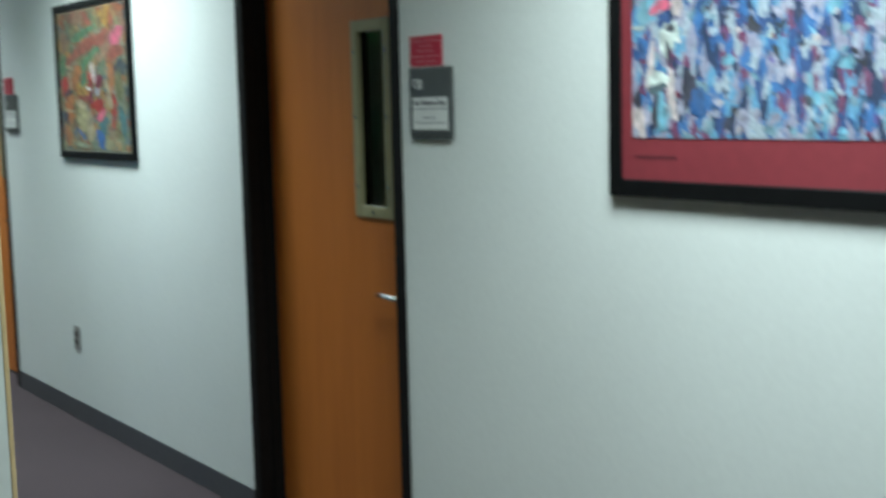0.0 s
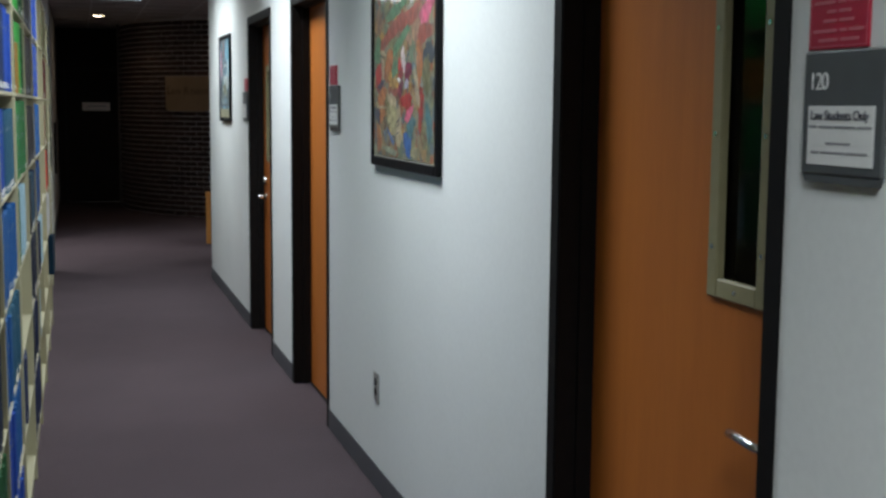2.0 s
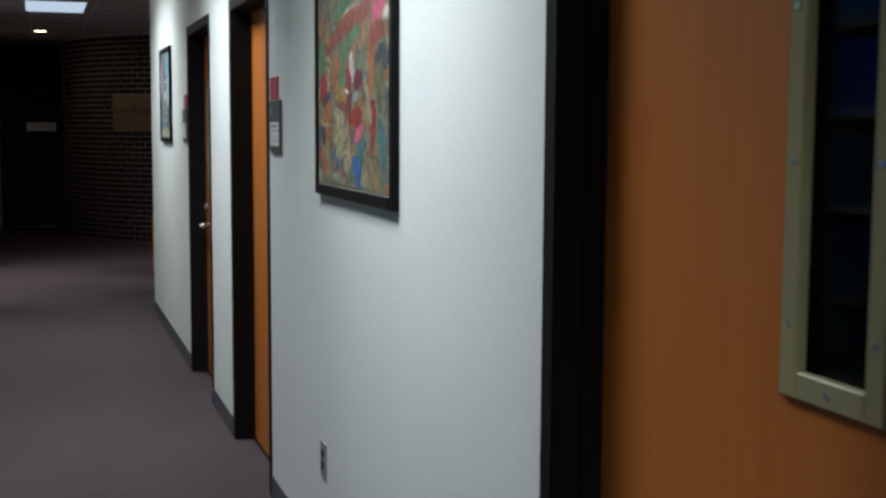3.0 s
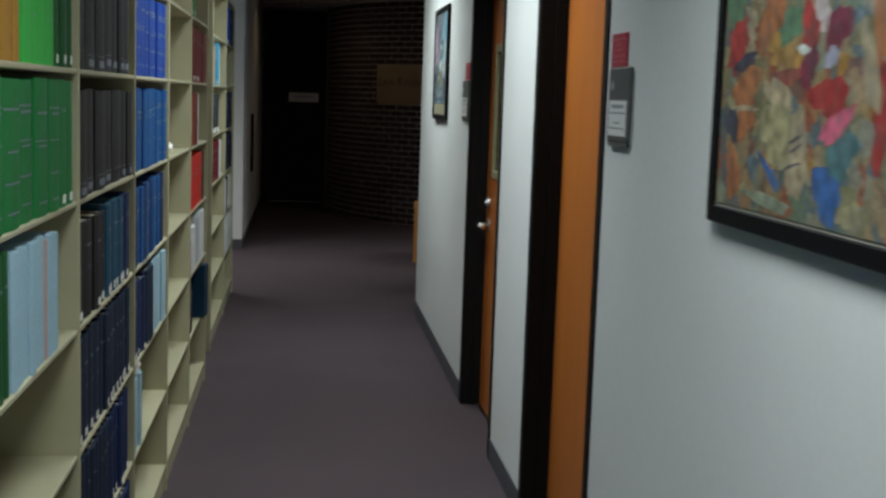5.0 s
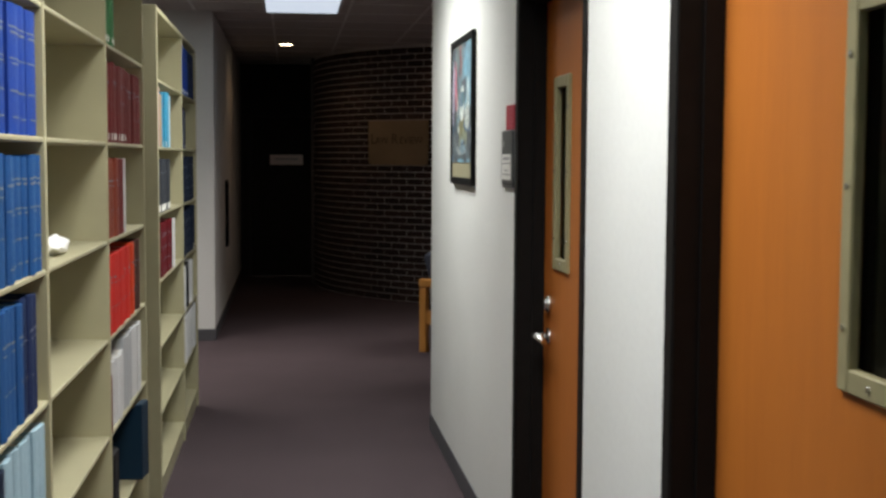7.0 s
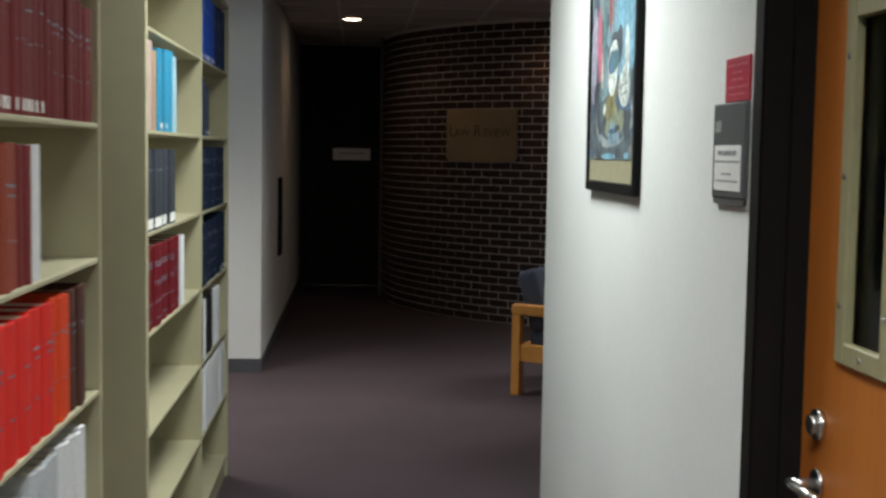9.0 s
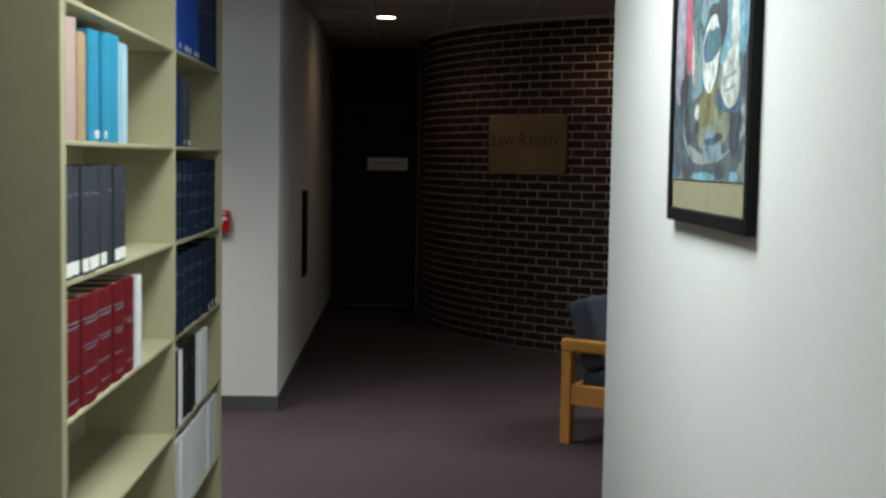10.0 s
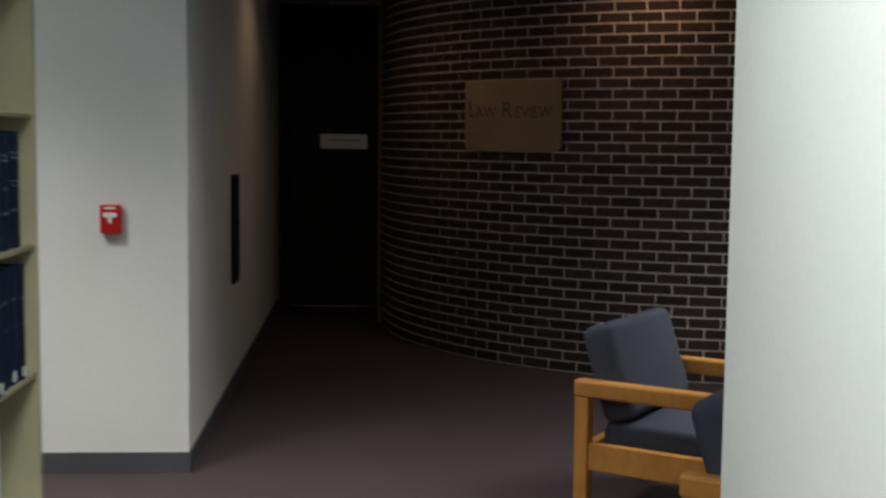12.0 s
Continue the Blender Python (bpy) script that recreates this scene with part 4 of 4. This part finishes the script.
# the first bays, only ever seen edge on
FAR_TONES = ["navy", "dark green", "dark navy", "charcoal", "teal", "navy", "charcoal"]
rr = random.Random(5)
for k in range(3):
    y0, y1 = bay_y(k)
    for lv in range(7):
        if rr.random() < 0.15:
            continue
        t1, t2 = (rr.choice(FAR_TONES), rr.choice(FAR_TONES)) if k < 2 else (rr.choice(["royal blue", "navy", "blue"]), rr.choice(["blue", "royal blue", "teal"]))
        book_row(XA, y0, y1 - 0.1 * rr.random(), LEVELS[lv], [(t1, rr.randint(5, 9), 0.045, 0.24, rr.choice(["label", "title", "low"])), (t2, 12, 0.042, 0.236, rr.choice(["label", ""]))], "", 300 + 10 * k + lv, False, joined)
tagged(new("book_rows", mesh("book_rows", joined, [M_PAGES, M_GOLD, M_LABEL] + [cover(t) for t in TONES])), "rows of bound volumes in many colours on steel shelves", "books", "", "stuff")

# a magazine file, a binder, a crumpled paper and a torn sheet on the shelves
bm = bmesh.new()
prism(bm, [(0.0, 0.0), (0.0, 0.262), (-0.022, 0.262), (-0.15, 0.115), (-0.25, 0.115), (-0.25, 0.0)], -0.05, 0.05)
bmesh.ops.bevel(bm, geom=list(bm.edges), offset=0.003, segments=1, affect="EDGES")
bm.transform(Matrix.Rotation(math.pi / 2, 4, "X"))
solid("magazine_file", bm, cover("petrol"), "dark petrol-blue magazine file jutting out over the shelf edge", "magazine file", at=Matrix.Translation((XA + 0.024, 9.07, LEVELS[1] + 0.001)) @ Matrix.Rotation(-0.10, 4, "Z"))
bm = bmesh.new()
box(bm, -0.24, -0.05, 0, 0.0, 0.05, 0.20, bevel=0.006)
solid("ring_binder", bm, cover("black"), "black ring binder standing at the shelf's end", "binder", at=Matrix.Translation((XA - 0.01, 8.62, LEVELS[1] + 0.001)))


def crumple(at, r, seed, shape=(1.0, 1.0, 0.8)):
    bm = bmesh.new()
    bmesh.ops.create_icosphere(bm, subdivisions=3, radius=r)
    for v in bm.verts:
        v.co *= 0.85 + 0.40 * noise.noise(v.co * 26 + Vector((seed, 0, 0)))
    low = min(v.co.z for v in bm.verts)
    for v in bm.verts:
        v.co.x, v.co.y, v.co.z = v.co.x * shape[0], v.co.y * shape[1], (v.co.z - low) * shape[2]
    solid("crumpled_paper", bm, M_WHITE, "crumpled white paper on a steel shelf", "paper", at=Matrix.Translation(at))


crumple((XA - 0.06, 7.93, LEVELS[4] + 0.001), 0.065, 1, (0.55, 1.45, 0.40))
crumple((XA - 0.03, 6.77, LEVELS[1] + 0.237), 0.035, 4)

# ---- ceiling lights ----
# the two lobby panels are additions out of view, built like the others
for tx, ty in [(X_TROF, v) for v in TROFFERS + [Y_DIM]] + LOBBY_ADDED:
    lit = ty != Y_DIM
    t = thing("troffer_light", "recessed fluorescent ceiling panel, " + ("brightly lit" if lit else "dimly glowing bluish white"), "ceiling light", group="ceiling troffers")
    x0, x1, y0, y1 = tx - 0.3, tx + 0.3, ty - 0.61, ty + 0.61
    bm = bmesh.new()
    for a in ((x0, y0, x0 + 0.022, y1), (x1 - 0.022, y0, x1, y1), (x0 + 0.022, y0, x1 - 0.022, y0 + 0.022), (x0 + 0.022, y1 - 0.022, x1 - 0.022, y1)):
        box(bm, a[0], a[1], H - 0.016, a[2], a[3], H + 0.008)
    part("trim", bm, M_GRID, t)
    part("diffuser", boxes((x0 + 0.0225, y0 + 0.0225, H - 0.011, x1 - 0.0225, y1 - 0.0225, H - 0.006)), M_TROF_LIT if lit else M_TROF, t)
for dx, dy in DOWNLIGHTS:
    d = thing("recessed_downlight", "round recessed downlight with a warm glowing lens", "ceiling light", group="lobby downlights")
    ring = [(math.cos(2 * math.pi * k / 28), math.sin(2 * math.pi * k / 28)) for k in range(28)]
    bm = bmesh.new()
    lo, li, hi = [[bm.verts.new((dx + r * c, dy + r * s, z)) for c, s in ring] for r, z in ((0.100, H - 0.005), (0.078, H - 0.008), (0.070, H + 0.006))]
    for p, q in ((lo, li), (li, hi)):
        for k in range(28):
            bm.faces.new((p[k], p[(k + 1) % 28], q[(k + 1) % 28], q[k])).smooth = True
    part("trim_ring", bm, M_GRID, d)
    bm = bmesh.new()
    prism(bm, [(dx + 0.074 * c, dy + 0.074 * s) for c, s in ring], H - 0.0075, H - 0.006)
    part("lens", bm, M_BULB, d)

# ---- fire alarm on the corner wall ----
f = thing("fire_alarm_pull", "red fire alarm pull station with white T-handle", "fire alarm")
y = Y_COL - 0.0005
housing = part("housing", boxes((0.036, y - 0.045, 1.075, 0.124, y, 1.203), bevel=0.006), M_ALARM, f)
part("pull_handle", boxes((0.050, y - 0.054, 1.146, 0.110, y - 0.046, 1.166), (0.072, y - 0.054, 1.122, 0.088, y - 0.046, 1.146), bevel=0.002), M_WHITE, housing, "white T-shaped pull handle")
part("lettering", boxes((0.056, y - 0.0462, 1.182, 0.104, y - 0.045, 1.190)), M_WHITE, housing)

# ---- dark board on the recess's side wall ----
w = thing("wall_board", "narrow dark framed board hung on the recess wall", "board")
part("frame", boxes((X_COL + 0.002, 16.54, 0.650, X_COL + 0.024, 16.80, 0.68), (X_COL + 0.002, 16.54, 1.26, X_COL + 0.024, 16.80, 1.28), (X_COL + 0.002, 16.54, 0.68, X_COL + 0.024, 16.56, 1.26), (X_COL + 0.002, 16.78, 0.68, X_COL + 0.024, 16.80, 1.26)), M_BLACK, w)
part("panel", boxes((X_COL + 0.003, 16.56, 0.68, X_COL + 0.014, 16.78, 1.26)), M_RECESSDARK, w)

# ---- door at the end of the recess ----
d = thing("door_4", "closed dark walnut door with pale name plate, coloured near-black for the unlit recess", "door", kind="structure")
part("door_frame", boxes((0.498, 20.31, 0, 0.548, 20.50, 2.06), (1.392, 20.31, 0, 1.442, 20.50, 2.06), (0.548, 20.31, 2.01, 1.392, 20.50, 2.06)), M_FARTRIM, d)
# leaf darkened in its colour to match the unlit recess
part("door_leaf", boxes((0.552, 20.345, 0.01, 1.388, 20.39, 2.006)), M_RECESSDARK, d)
part("threshold", boxes((0.55, 20.28, 0.0, 1.39, 20.34, 0.010)), M_CHROME, d, "thin metal threshold")
bm = bmesh.new()
tube(bm, [(0.62, 20.345, 1.0), (0.62, 20.29, 1.0)], 0.011, 10)
tube(bm, [(0.615, 20.292, 1.0), (0.72, 20.295, 1.0)], 0.009, 10)
part("door_handle", bm, M_FRAME, d)
n = thing("name_plate", "pale rectangular name plate on the dark door", "sign")
name_board = part("plate", boxes((0.770, 20.336, 1.405, 1.185, 20.3445, 1.535), bevel=0.002), M_SATIN, n)
part("lettering", boxes((0.84, 20.3348, 1.474, 1.12, 20.336, 1.486)), M_FAINT, name_board)


# ---- round brick wall ----
def arc_point(theta, r=BR):
    return BC[0] + r * math.cos(theta), BC[1] + r * math.sin(theta)


TH0, TH1 = math.pi + 0.02, 1.74 * math.pi
STEP = 0.2032 / BR
COURSE = 0.0677
bm = bmesh.new()
n = 64
ths = [TH0 + (TH1 - TH0) * k / n for k in range(n + 1)]
outer = [arc_point(t, BR - 0.0035) for t in ths]
inner = [arc_point(t, BR - 0.20) for t in ths]
prism(bm, outer + inner[::-1], 0, H)
brick_wall = solid("wall_brick", bm, M_MORTAR, "round brown brick wall with pale grey mortar joints", "brick wall", "structure")
bx, by = arc_point(TH0)
# side wall gets the same near-black colour in place of shade
solid("wall_recess", boxes((bx - 0.005, by + 0.003, 0, bx + 0.14, 20.36, H)), M_RECESSDARK, "side wall of the recess, coloured near-black in place of shade", "wall", "structure")
solid("trim_corner", boxes((bx - 0.035, by - 0.06, 0, bx - 0.006, by + 0.02, H), bevel=0.003), M_STRIP, "dull metal corner strip at the brick's end", "trim", "structure")

# ---- plaque on the brick ----
TP = math.radians(226.6)
px_, py_ = arc_point(TP, BR + 0.012)
pm = Matrix.Translation((px_, py_, 1.66)) @ Matrix.Rotation(TP + math.pi / 2, 4, "Z") @ Matrix.Rotation(math.radians(90), 4, "X")
pl = thing("brass_plaque", "brushed brass plaque lettered Law Review on the brick", "plaque", at=pm)
bm = bmesh.new()
hw, hh, cr = 0.395, 0.232, 0.05
out = []
for cx, cy, a0 in ((hw - cr, hh - 0.008, 0), (-hw + cr, hh - 0.008, 90), (-hw + cr, -hh + cr, 180), (hw - cr, -hh + cr, 270)):
    rad = cr if cy < 0 else 0.008
    for q in range(7):
        a = radians(a0 + 15 * q)
        out.append((cx + (cr - rad) * (1 if cx > 0 else -1) + rad * math.cos(a), cy + rad * math.sin(a)))
prism(bm, out, -0.008, 0.004)
brass = part("plate", bm, M_BRASS, pl)
for word, size, lx, lz in (("L", 0.150, -0.330, 0.035), ("AW", 0.104, -0.215, 0.020), ("R", 0.150, -0.040, 0.035), ("EVIEW", 0.104, 0.175, 0.020)):
    lettering("plaque_word", word, size, Matrix.Translation((lx, lz, 0.0048)), M_ENGRAVED, brass, "dark engraved capitals")


# ---- lobby chairs ----
def lobby_chair(at):
    """Oak armchair with loose slate-blue cushions. Origin at its rear left foot, facing +x, its width along +y."""
    c = thing("lounge_chair", "oak lounge armchair with slate-blue upholstered cushions", "chair", at=at, group="lobby chairs")
    L, W, S = 0.62, 0.77, 0.058
    for y in (0, W - S):
        for x in (0, L - S):
            part("leg", boxes((x, y, 0, x + S, y + S, 0.571 - 0.066), bevel=0.006), M_OAK, c)
        part("arm", boxes((-0.004, y - 0.004, 0.505, L + 0.004, y + S + 0.004, 0.571), bevel=0.010), M_OAK, c)
        part("side_rail", boxes((S, y + 0.008, 0.215, L - S, y + S - 0.008, 0.324), bevel=0.005), M_OAK, c)
    part("front_rail", boxes((L - S + 0.006, S, 0.235, L - 0.006, W - S, 0.31), bevel=0.005), M_OAK, c)
    part("rear_rail", boxes((0.006, S, 0.235, S - 0.006, W - S, 0.31), bevel=0.005), M_OAK, c)
    bm = bmesh.new()
    box(bm, 0.09, S + 0.006, 0.285, L + 0.02, W - S - 0.006, 0.400, bevel=0.035, seg=4)
    for f in bm.faces:
        f.smooth = True
    part("seat_cushion", bm, M_NAVY, c, "slate-blue seat cushion")
    bm = bmesh.new()
    box(bm, 0, S + 0.002, 0, 0.140, W - S - 0.002, 0.390, bevel=0.044, seg=4)
    for f in bm.faces:
        f.smooth = True
    bm.transform(Matrix.Translation((0.098, 0, 0.385)) @ Matrix.Rotation(-0.31, 4, "Y"))
    part("back_cushion", bm, M_NAVY, c, "slate-blue back cushion")
    return c


chair = lobby_chair(pose(2.009, 14.129, 0, 0, 0, -35))
copy_thing(chair, pose(2.078, 12.773, 0, 0, 0, -35))

# ---- bricks ----
def brick_mesh():
    bm = bmesh.new()
    box(bm, -0.085, -0.0973, 0, 0.0, 0.0973, 0.0590, bevel=0.0028, seg=1)
    return mesh("brick", bm, M_BRICK)


BRICK = brick_mesh()
rnd = random.Random(11)
verts, faces = [], []
base_v = [v.co.copy() for v in BRICK.vertices]
base_f = [tuple(p.vertices) for p in BRICK.polygons]
courses = int(H / COURSE)
single = 0
for c in range(courses):
    z = 0.006 + c * COURSE
    t = TH0 + STEP * (0.5 if c % 2 == 0 else 1.0)
    while t < TH1 - STEP * 0.5:
        m = Matrix.Translation((*arc_point(t, BR + rnd.uniform(-0.0015, 0.0015)), z)) @ Matrix.Rotation(t + rnd.uniform(-0.004, 0.004), 4, "Z")
        if 1.22 * math.pi < t < 1.44 * math.pi and 0.6 < z < 2.2 and single < 300:
            ob = new("brick", BRICK)
            ob.parent = brick_wall
            ob.matrix_basis = m
            single += 1
        else:
            k = len(verts)
            verts += [m @ v for v in base_v]
            faces += [tuple(i + k for i in f) for f in base_f]
        t += STEP
me = bpy.data.meshes.new("bricks")
me.from_pydata([tuple(v) for v in verts], [], faces)
me.materials.append(M_BRICK)
rest = new("bricks", me)
rest.parent = brick_wall
tagged(rest, kind="stuff")
